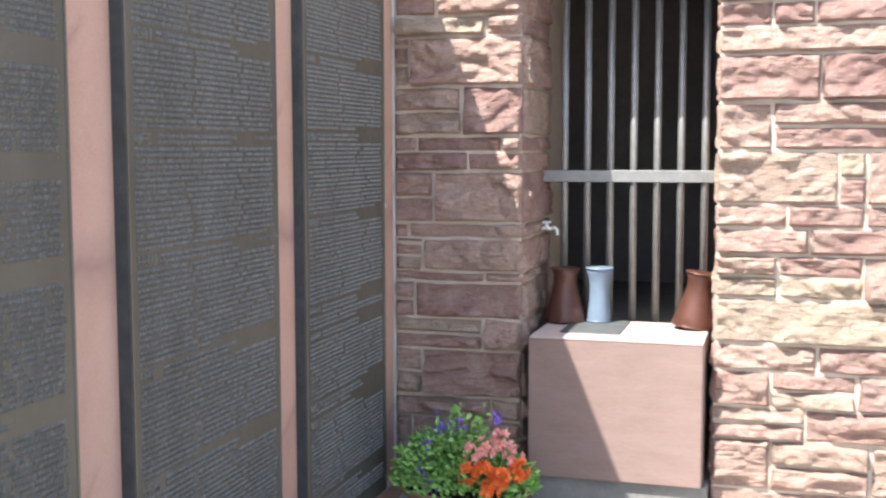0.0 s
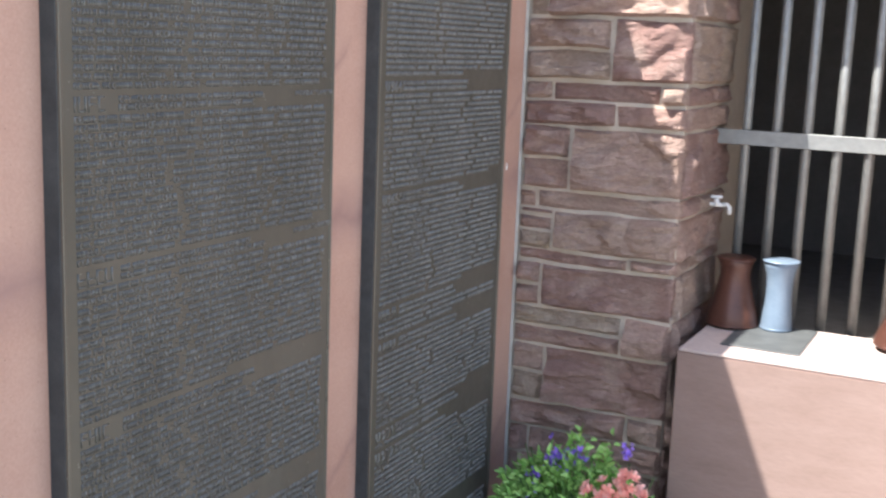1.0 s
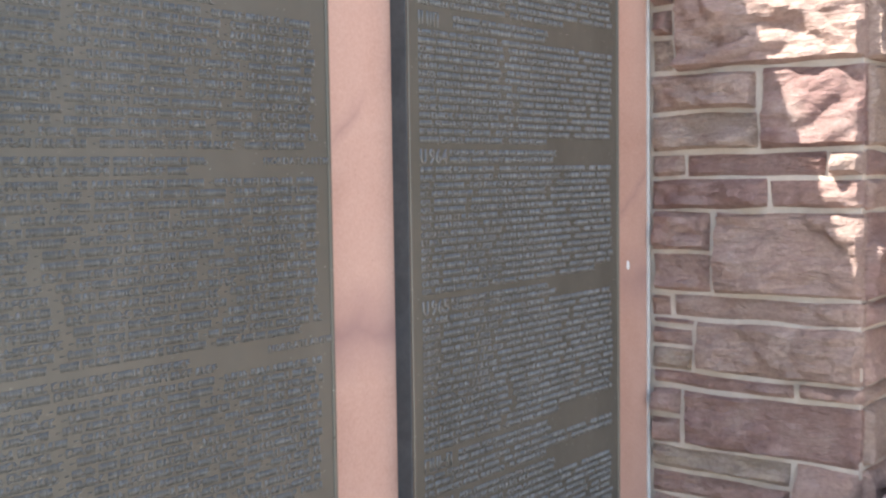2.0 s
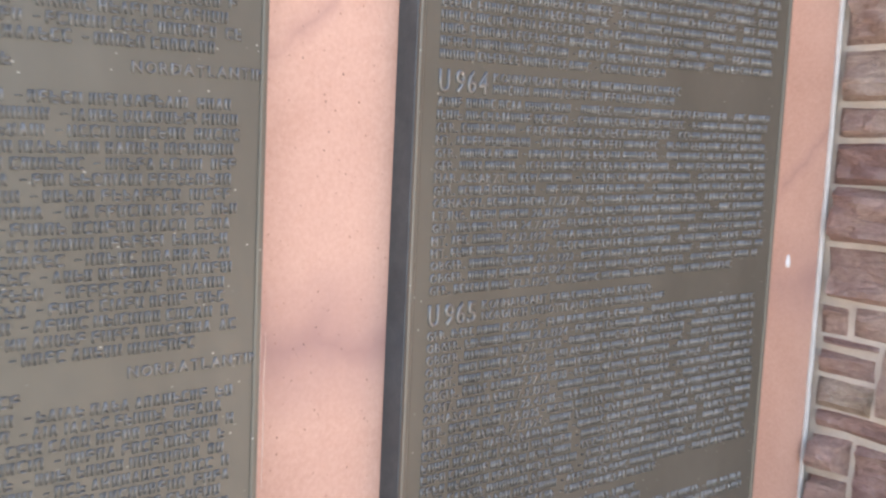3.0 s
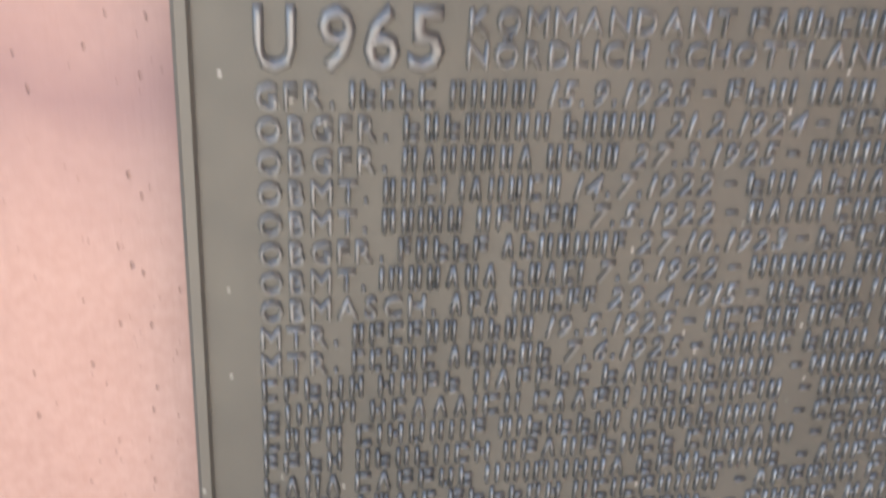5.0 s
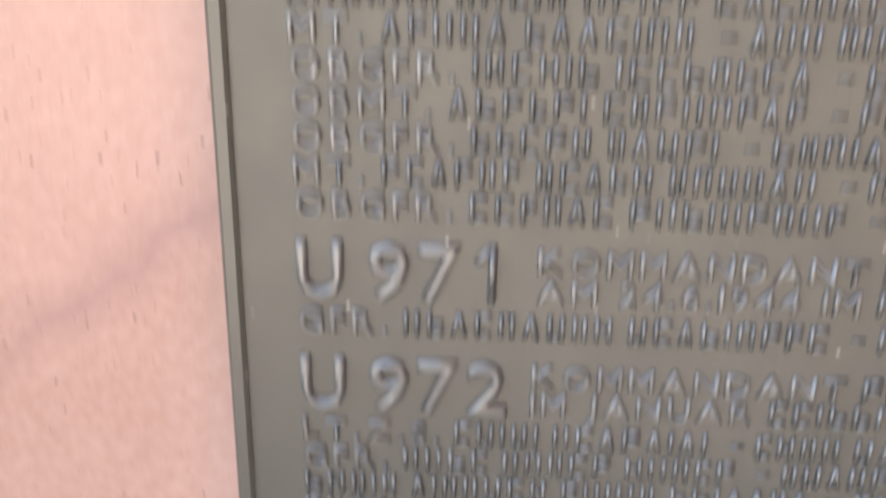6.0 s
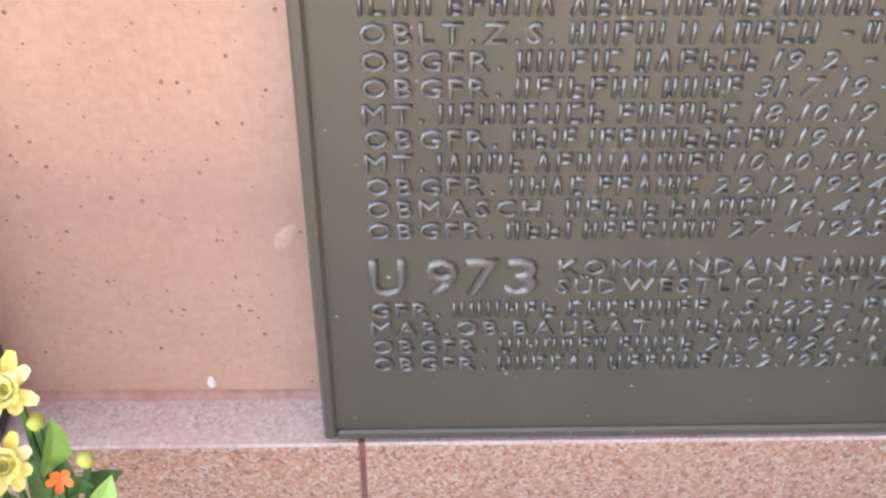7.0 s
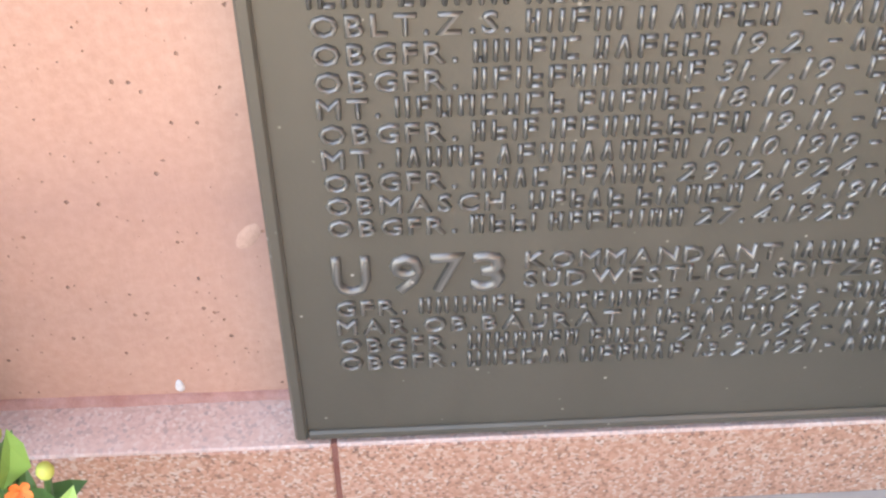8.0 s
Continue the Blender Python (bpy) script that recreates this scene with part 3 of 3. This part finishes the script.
PIER = [(0.13, [(0.55, 1), (0.45, 1)]), (0.16, [(1.0, 1)]), (0.14, [(0.4, 1), (0.6, 1)]), (0.17, [(0.7, 1), (0.3, 1)]), (0.138, [(0.33, 1), (0.67, 1)]),
        (0.087, [(0.72, 1), (0.28, 1)]), (0.209, [(0.12, 3), (0.88, 1)]), (0.208, [(0.53, 2), (0.47, 1)]), (0.067, [(0.18, 1), (0.66, 1), (0.16, 1)]),
        (0.084, [(0.575, 1), (0.425, 1)]), (0.219, [(0.31, 2), (0.69, 1)]), (0.066, [(0.115, 1), (0.885, 1)]), (0.142, [(0.226, 3), (0.774, 1)]),
        (0.046, [(0.71, 1), (0.29, 1)]), (0.156, [(0.16, 2), (0.84, 1)]), (0.137, [(0.695, 2), (0.305, 1)]), (0.204, [(0.214, 2), (0.786, 1)]),
        (0.096, [(0.763, 1), (0.237, 1)]), (0.101, [(0.13, 1), (0.87, 1)]), (0.084, [(0.08, 1), (0.92, 1)]), (0.094, [(0.5, 1), (0.5, 1)])]
rows_of(PIER, LEFT_X + 0.002, NICHE_L, WTOP - 0.012, wall_north_1, rng)
RIGHT = [(0.2, [(0.4, 2), (0.6, 1)]), (0.24, [(0.3, 1), (0.4, 1), (0.3, 2)]), (0.198, [(0.6, 1), (0.4, 2)]), (0.089, [(0.5, 1), (0.5, 1)]),
         (0.094, [(0.099, 1), (0.076, 1), (0.35, 1), (0.475, 1)]), (0.109, [(0.42, 1), (0.58, 1)]), (0.185, [(0.188, 1), (0.46, 1), (0.352, 2)]),
         (0.191, [(0.1025, 1), (0.35, 2), (0.5475, 1)]), (0.212, [(0.223, 1), (0.048, 2), (0.52, 1), (0.209, 2)]), (0.09, [(0.132, 1), (0.139, 1), (0.4, 1), (0.329, 1)]),
         (0.108, [(0.174, 1), (0.45, 1), (0.376, 1)]), (0.175, [(0.118, 2), (0.152, 2), (0.4, 1), (0.33, 2)]), (0.183, [(0.4, 1), (0.6, 1)]),
         (0.11, [(0.193, 1), (0.4, 1), (0.407, 1)]), (0.146, [(0.11, 1), (0.155, 2), (0.4, 1), (0.335, 2)]), (0.132, [(0.174, 2), (0.45, 1), (0.376, 1)]),
         (0.204, [(0.111, 1), (0.182, 2), (0.4, 1), (0.307, 2)]), (0.122, [(0.3, 1), (0.3, 1), (0.4, 1)])]
rows_of(RIGHT, NICHE_R, RIGHT_X, WTOP - 0.012, wall_north_2, rng)

# reveals of the niche, coursed like the faces
TURN = {1: Matrix.Rotation(radians(90), 4, "Z"), -1: Matrix.Rotation(radians(-90), 4, "Z")}
for side, x, parent in ((1, NICHE_L, wall_north_1), (-1, NICHE_R, wall_north_2)):
    z = WTOP - 0.012
    plan = PIER if side == 1 else RIGHT
    for h, _ in plan:
        cut = rng.uniform(0.3, 0.7)
        span = DEEP - FACE_Y - 0.02
        for y0, w in ((FACE_Y + 0.02, cut * span), (FACE_Y + 0.02 + cut * span, (1 - cut) * span)):
            me = rough_block(w - 0.01, h - 0.011, 0.05, rng)
            yy = y0 + 0.005 if side == 1 else y0 + w - 0.005
            place_stone(parent, me, Matrix.Translation((x - side * 0.002, yy, z - h + 0.0055)) @ TURN[side] @ Matrix.Scale(0.6 if side == 1 else 0.3, 4, (0, 1, 0)))
        z -= h

# dark chamber behind the bars
CX0, CX1, CY1 = NICHE_L - 0.5, NICHE_R + 0.5, 3.6
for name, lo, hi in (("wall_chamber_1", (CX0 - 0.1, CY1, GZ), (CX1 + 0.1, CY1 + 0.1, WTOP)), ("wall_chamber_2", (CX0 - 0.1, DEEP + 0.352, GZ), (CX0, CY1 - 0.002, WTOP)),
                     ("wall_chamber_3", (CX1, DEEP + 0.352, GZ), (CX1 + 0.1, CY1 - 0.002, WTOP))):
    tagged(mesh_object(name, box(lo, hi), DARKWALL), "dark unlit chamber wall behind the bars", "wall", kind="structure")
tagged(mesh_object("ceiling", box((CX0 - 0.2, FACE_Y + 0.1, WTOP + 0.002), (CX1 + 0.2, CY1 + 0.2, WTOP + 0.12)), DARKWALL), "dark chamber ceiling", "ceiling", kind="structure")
tagged(mesh_object("floor", box((CX0, DEEP + 0.355, GZ + 0.003), (CX1, CY1 - 0.003, 0.60)), CONCRETE), "raised grey concrete chamber floor", "floor", kind="structure")

tagged(mesh_object("sill", box((NICHE_L - 0.004, BAR_SILL, GZ + 0.003), (NICHE_R + 0.004, DEEP + 0.354, 0.60)), CONCRETE), "grey concrete sill under the bars", "sill", kind="structure")

# barred grille
BAR_Y = 1.50
grille = thing("window_grille", "galvanised steel bars with a flat cross rail in the stone niche", "grille", (0, BAR_Y, 0))
for k in range(7):
    x = 0.620 + k * 0.1035
    ob = part("bar", tube([(x, 0, 0.59), (x, 0, 2.33)], 0.0165, 16), STEEL, grille)
    smooth(ob)
part("cross_rail", box((NICHE_L - 0.02, -0.027, 1.292), (NICHE_R + 0.02, -0.017, 1.345), 0.002), STEEL, grille, "flat galvanised cross rail")

# ---- pedestal and what stands on it ----
PED_X0, PED_X1, PED_Y0, PED_Z = 0.577, 1.284, 0.944, 0.672
pedestal = thing("pedestal", "sawn pink sandstone block pedestal standing in the niche", "pedestal", (0, 0, GZ))
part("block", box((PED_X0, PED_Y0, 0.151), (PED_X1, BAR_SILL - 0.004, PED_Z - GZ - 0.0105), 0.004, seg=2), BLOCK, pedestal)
# thin cap, paler than the block: part of the sun's white is painted in
part("top", box((PED_X0 + 0.002, PED_Y0 + 0.002, PED_Z - GZ - 0.0103), (PED_X1 - 0.002, BAR_SILL - 0.006, PED_Z - GZ), 0.004, seg=2), SUNLIT_TOP, pedestal, "pale top surface with sunlit brightness in its colour")
part("base", box((PED_X0 + 0.01, PED_Y0 + 0.03, 0.0), (PED_X1 + 0.02, BAR_SILL - 0.01, 0.150), 0.004), CONCRETE, pedestal, "grey concrete base")

slab = tagged(mesh_object("slate_tile", box((0.0, 0.0, 0), (0.25, 0.36, 0.006), 0.0015), SLATE), "thin grey slate tile on the pedestal", "tile")
slab.location = (0.685, 1.065, PED_Z)


def flared_vase(at, profile, mat, label, lean=(0, 0)):
    th = thing("grave_vase", label, "vase", at, "vases on the pedestal")
    th.rotation_euler = (radians(lean[0]), radians(lean[1]), 0)
    h = profile[-1][1]
    outer = profile + [(profile[-1][0] - 0.004, h + 0.002), (profile[-1][0] - 0.009, h - 0.004), (profile[-2][0] - 0.008, profile[-2][1]), (0.02, h * 0.35)]
    smooth(part("body", lathe(outer), mat, th))
    smooth(part("lip", lathe([(profile[-1][0] - 0.002, h - 0.006), (profile[-1][0] + 0.003, h - 0.003), (profile[-1][0] + 0.003, h), (profile[-1][0] - 0.002, h + 0.003)]), mat, th))
    smooth(part("foot_ring", lathe([(profile[0][0] - 0.004, 0.0), (profile[0][0] + 0.002, 0.002), (profile[0][0] + 0.002, 0.009), (profile[0][0] - 0.003, 0.012)]), mat, th))
    return th


BELL = [(0.090, 0.0), (0.091, 0.012), (0.084, 0.045), (0.071, 0.09), (0.058, 0.14), (0.051, 0.175), (0.053, 0.205), (0.064, 0.235)]
SLIM = [(0.052, 0.0), (0.053, 0.012), (0.049, 0.05), (0.044, 0.10), (0.043, 0.15), (0.046, 0.19), (0.053, 0.215), (0.060, 0.24)]
flared_vase((0.652, 1.36, PED_Z + 0.006), BELL, VASE_BROWN, "brown flared grave vase beside the slate tile")
flared_vase((0.803, 1.37, PED_Z + 0.006), SLIM, VASE_BLUE, "pale blue waisted grave vase on the slate tile")
flared_vase((1.212, 1.33, PED_Z + 0.008), BELL, VASE_BROWN, "leaning brown flared grave vase at the pedestal edge", (0, 8))


def water_tap(at):
    """White tap on the reveal: pipe, body, cross handle, spout."""
    th = thing("water_tap", "small white water tap on the niche's stone reveal", "tap", at)
    smooth(part("pipe", tube([(-0.02, 0, 0), (0.05, 0, 0)], 0.0075, 12), CORD, th))
    smooth(part("body", tube([(0.028, 0, -0.004), (0.028, 0, 0.022)], [0.011, 0.008], 12), CORD, th))
    smooth(part("spout", tube([(0.048, 0, 0.0), (0.064, 0, 0.003), (0.074, 0, -0.006), (0.076, 0, -0.03)], 0.0075, 12), CORD, th))
    part("handle", tube([(0.008, 0.0, 0.026), (0.048, 0.0, 0.028)], 0.0055, 8), CORD, th)
    part("flange", tube([(-0.004, 0, 0), (0.002, 0, 0)], 0.016, 14), CORD, th)


water_tap((NICHE_L + 0.012, 1.37, 1.088))

# ---- flowers ----
def leaf_cards(bm, at, normal, length, width, rng, cup=0.25):
    """One leaf: six triangles folded along the midrib."""
    d = Vector(normal).normalized()
    s = d.cross(Vector((rng.uniform(-1, 1), rng.uniform(-1, 1), rng.uniform(-1, 1)))).normalized()
    up = s.cross(d)
    a = Vector(at)
    mid1, mid2 = a + d * length * 0.45, a + d * length * 0.8 - up * length * 0.08
    tip = a + d * length - up * length * 0.2
    l1, r1 = mid1 + s * width / 2 + up * width * cup, mid1 - s * width / 2 + up * width * cup
    l2, r2 = mid2 + s * width * 0.33 + up * width * cup * 0.4, mid2 - s * width * 0.33 + up * width * cup * 0.4
    vs = [bm.verts.new(p) for p in (a, mid1, mid2, tip, l1, r1, l2, r2)]
    for f in ((0, 1, 4), (0, 5, 1), (4, 1, 2, 6), (1, 5, 7, 2), (6, 2, 3), (2, 7, 3)):
        bm.faces.new([vs[i] for i in f])


def bloom(bm, at, facing, radius, petals, rng, rings=2, cup=0.35):
    f = Vector(facing).normalized()
    a = f.orthogonal().normalized()
    c = f.cross(a)
    for r in range(rings):
        for k in range(petals):
            ang = 2 * math.pi * (k + 0.5 * r) / petals + rng.uniform(-0.15, 0.15)
            d = math.cos(ang) * a + math.sin(ang) * c
            out = (d + f * (cup + 0.55 * r)).normalized()
            s = out.cross(f).normalized()
            ln = radius * (1 - 0.22 * r) * rng.uniform(0.88, 1.1)
            wd = radius * 1.5 / petals * 2.0
            p0 = Vector(at)
            nrm = s.cross(out)
            rows = []
            for t, wk, lift in ((0.05, 0.2, 0), (0.4, 0.8, 0.02), (0.75, 1.0, 0.08), (1.0, 0.55, 0.2)):
                m = p0 + out * ln * t + nrm * lift * ln * rng.uniform(0.2, 1.2)
                rows.append([bm.verts.new(m + s * wd * wk * q / 2 + nrm * (abs(q) * 0.12 * wd)) for q in (-1, 0, 1)])
            for q, w in zip(rows, rows[1:]):
                for i in range(2):
                    bm.faces.new((q[i], q[i + 1], w[i + 1], w[i]))


rng = random.Random(77)
PX, PY = 0.36, 0.74
planter = thing("flower_planter", "terracotta bowl planted with orange geraniums and violet lobelia", "planter", (PX, PY, GZ))
planter.scale = (1.0, 1.0, 1.13)
bowl = lathe([(0.15, 0.0), (0.16, 0.01), (0.20, 0.06), (0.235, 0.112), (0.245, 0.116), (0.245, 0.125), (0.228, 0.125), (0.215, 0.10), (0.02, 0.098)])
for v in bowl.verts:
    v.co.x *= 1.1
    v.co.y *= 0.72
smooth(part("bowl", bowl, TERRACOTTA, planter))
soil = lathe([(0.212, 0.099), (0.208, 0.106), (0.1, 0.115), (0.02, 0.118)])
for v in soil.verts:
    v.co.x *= 1.1
    v.co.y *= 0.72
part("soil", soil, SOIL, planter)
fol = bmesh.new()
for _ in range(3000):
    u, ang = rng.random() ** 0.5, rng.uniform(0, 2 * math.pi)
    x, y = 0.29 * u * math.cos(ang), 0.20 * u * math.sin(ang)
    crown = (0.33 if x < 0.08 else 0.22) * (1 - 0.55 * u * u) * (0.75 + 0.45 * noise.noise(Vector((x * 14, y * 14, 2))))
    z = 0.11 + crown * rng.uniform(0.15, 1.0)
    n = Vector((x * 3 + rng.uniform(-0.7, 0.7), y * 3 + rng.uniform(-0.9, 0.4), rng.uniform(-0.1, 1)))
    leaf_cards(fol, (x, y, z), n, rng.uniform(0.018, 0.042), rng.uniform(0.008, 0.019), rng)
part("foliage", fol, LEAF, planter, "fine bright green foliage")
stems = bmesh.new()
for _ in range(46):
    ang, u = rng.uniform(0, 2 * math.pi), rng.random() ** 0.5
    x, y = 0.22 * u * math.cos(ang), 0.14 * u * math.sin(ang)
    tube([(x * 0.6, y * 0.6, 0.11), (x * 0.9, y * 0.9, 0.21), (x * 1.1, y * 1.1, 0.27 + rng.uniform(0, 0.07))], 0.0018, 4, stems)
part("stem_cluster", stems, LEAF_DARK, planter)
HEADS = [(0.115, -0.09, 0.30, CORAL), (0.175, -0.06, 0.325, CORAL), (0.22, -0.05, 0.27, CORAL), (0.075, -0.10, 0.285, CORAL), (0.12, -0.13, 0.225, ORANGE),
         (0.185, -0.13, 0.205, ORANGE), (0.245, -0.07, 0.225, ORANGE), (0.06, -0.14, 0.215, ORANGE), (0.15, -0.15, 0.165, ORANGE)]
for hx, hy, hz, mat in HEADS:
    hb = bmesh.new()
    for _ in range(15):
        o = Vector((rng.gauss(0, 1), rng.gauss(0, 1) - 0.5, rng.gauss(0, 1) + 0.4)).normalized()
        bloom(hb, Vector((hx, hy - 0.02, hz)) + o * 0.028, o, rng.uniform(0.018, 0.026), 5, rng, 2, 0.45)
    tagged(part("geranium_head", hb, mat, planter, "coral pink geranium head" if mat == CORAL else "bright orange geranium head"), kind="stuff")
for sx, sy, sz in ((-0.09, -0.05, 0.345), (-0.02, -0.02, 0.35), (0.13, 0.02, 0.375), (-0.125, -0.09, 0.29), (-0.16, -0.10, 0.205), (-0.13, -0.13, 0.155), (-0.085, -0.14, 0.165), (-0.05, -0.05, 0.34)):
    sb = bmesh.new()
    for _ in range(12):
        o = Vector((rng.gauss(0, 0.012), rng.gauss(0, 0.010), rng.gauss(0, 0.016)))
        bloom(sb, Vector((sx, sy, sz)) + o, (rng.uniform(-1, 1), rng.uniform(-1, 0.3), rng.uniform(-0.2, 1)), rng.uniform(0.009, 0.014), 4, rng, 1, 0.3)
    tagged(part("lobelia_spray", sb, PURPLE, planter, "violet lobelia flowers"), kind="stuff")

rng = random.Random(5)
posy = thing("yellow_flowers", "yellow flowers with buds and green leaves at the wall foot", "flowers", (0.10, -0.135, -0.05))
for x, y, z in ((0.0, -0.010, 0.228), (0.004, -0.026, 0.172), (0.0, 0.014, 0.171), (-0.005, -0.008, 0.197), (0.01, -0.036, 0.218), (0.006, 0.0, 0.166)):
    part("stem", tube([(-0.03, y * 0.4 - 0.03, GZ + 0.05), (x - 0.02, y * 0.7 - 0.015, z * 0.5), (x, y, z)], 0.0022, 6), LEAF_DARK, posy)
lf = bmesh.new()
broad = bmesh.new()
leaf_cards(broad, (0.0, -0.012, 0.160), (0.1, 0.45, 1.0), 0.05, 0.02, rng)
leaf_cards(broad, (0.004, 0.008, 0.125), (0.1, 0.5, 1.0), 0.04, 0.018, rng)
part("broad_leaf", broad, LEAF, posy, "light green leaf blades")
for _ in range(30):
    y = rng.uniform(-0.07, 0.0)
    leaf_cards(lf, (rng.uniform(-0.03, 0.01), y, rng.uniform(0.03, 0.13)), (rng.uniform(-0.2, 0.5), rng.uniform(-0.3, 0.7), rng.uniform(0.2, 1)), rng.uniform(0.035, 0.055), rng.uniform(0.014, 0.022), rng)
part("leaf_spray", lf, LEAF_DARK, posy)
for x, y, z, r in ((0.0, -0.016, 0.232, 0.022), (0.004, -0.028, 0.176, 0.021), (0.01, -0.038, 0.222, 0.022)):
    fb = bmesh.new()
    bloom(fb, (x, y, z), (0.6, 0.2, 0.75), r, 8, rng, 4, 0.55)
    part("bloom", fb, YELLOW, posy, "bright yellow open flower")
for x, y, z in ((0.0, 0.014, 0.174), (-0.005, -0.008, 0.200)):
    bb = lathe([(0.0015, -0.004), (0.004, -0.002), (0.005, 0.0014), (0.004, 0.0046), (0.0018, 0.0062)], 12)
    bmesh.ops.translate(bb, verts=bb.verts[:], vec=(x, y, z))
    smooth(part("bud", bb, BUD, posy, "closed lime-yellow bud"))

ob2 = bmesh.new()
bloom(ob2, (0.006, 0.000, 0.167), (0.8, 0.2, 0.5), 0.0085, 5, rng, 1, 0.5)
part("bloom", ob2, ORANGE, posy, "small orange flower")

# ---- small marks on the wall ----
def lime_drip(at, size, label):
    b2 = lathe([(0.002 * size, -0.006 * size), (0.004 * size, -0.004 * size), (0.0045 * size, 0.0), (0.003 * size, 0.006 * size), (0.001 * size, 0.009 * size)], 10)
    for v in b2.verts:
        v.co.x *= 0.5
    ob = tagged(smooth(mesh_object("wax_drip", b2, CORD)), label, "drip")
    ob.location = at


lime_drip((WALL_X, -0.083, 0.0262), 0.75, "small white wax drip on the salmon wall")
lime_drip((WALL_X, 0.928, 1.203), 1.6, "small pale wax spot on the salmon stone strip")


def flat_mark(name, outline, thick, mat, label, category):
    """A thin raised mark on the wall face, from a closed outline in y and z."""
    b3 = bmesh.new()
    back = [b3.verts.new((WALL_X - 0.0005, y, z)) for y, z in outline]
    cy = sum(y for y, _ in outline) / len(outline)
    cz = sum(z for _, z in outline) / len(outline)
    front = [b3.verts.new((WALL_X + thick, cy + 0.6 * (y - cy), cz + (0.6 if abs(z - cz) < 0.03 else 0.97) * (z - cz))) for y, z in outline]
    b3.faces.new(front)
    for k in range(len(outline)):
        q = (k + 1) % len(outline)
        b3.faces.new((back[k], back[q], front[q], front[k]))
    bmesh.ops.recalc_face_normals(b3, faces=b3.faces[:])
    return tagged(smooth(mesh_object(name, b3, mat)), label, category)


rng = random.Random(9)
LIME_RUN = make_plain("lime_run", (0.60, 0.42, 0.33), (0.68, 0.51, 0.42), 90, 0.85, 0, 0.4, 0.0006, 0.3)
for y0, z0, z1, wide in ((-0.1905, 1.085, 1.228, 0.0026), (-0.1840, 0.985, 1.180, 0.0030), (-0.1965, 1.13, 1.262, 0.0018)):
    n = 14
    side = []
    for k in range(n + 1):
        z = z0 + (z1 - z0) * k / n
        mid = y0 + 0.0016 * noise.noise(Vector((y0 * 40, z * 22, 0)))
        half = 0.5 * wide * math.sin(math.pi * (0.04 + 0.92 * k / n)) ** 0.5 * rng.uniform(0.7, 1.15)
        side.append((mid - half, mid + half, z))
    flat_mark("lime_run", [(a, z) for a, _, z in side] + [(c, z) for _, c, z in side[::-1]], 0.0007, LIME_RUN, "thin pale lime run down the salmon wall", "lime run")
patch = []
for k in range(26):
    a = 2 * math.pi * k / 26
    r = 1.0 + 0.22 * noise.noise(Vector((math.cos(a) * 2, math.sin(a) * 2, 4)))
    u, w = 0.0135 * r * math.cos(a), 0.0075 * r * math.sin(a)
    patch.append(((-0.021) + 0.55 * u - 0.8 * w, 0.160 + 0.83 * u + 0.55 * w))
flat_mark("filler_patch", patch, 0.0008, make_plain("pale_stone_filler", (0.51, 0.315, 0.24), (0.58, 0.38, 0.30), 40, 0.85, 0, 0.5, 0.001, 0.3), "pale smeared filler patch on the salmon wall", "patch")

bead = [(WALL_X + 0.003, FACE_Y - 0.022 + 0.0015 * noise.noise(Vector((0, 0, k * 0.9))), GZ + (TOP - GZ) * k / 60) for k in range(61)]
width = [0.0052 + 0.0018 * noise.noise(Vector((3, 0, k * 0.7))) for k in range(61)]
tagged(smooth(mesh_object("sealant", tube(bead, width, 8), make_plain("pale_sealant", (0.50, 0.48, 0.44), (0.62, 0.60, 0.56), 30, 0.7, 0, 0.3, 0.001, 0.3))),
       "pale sealant bead between smooth wall and rough stone", "sealant", kind="structure")
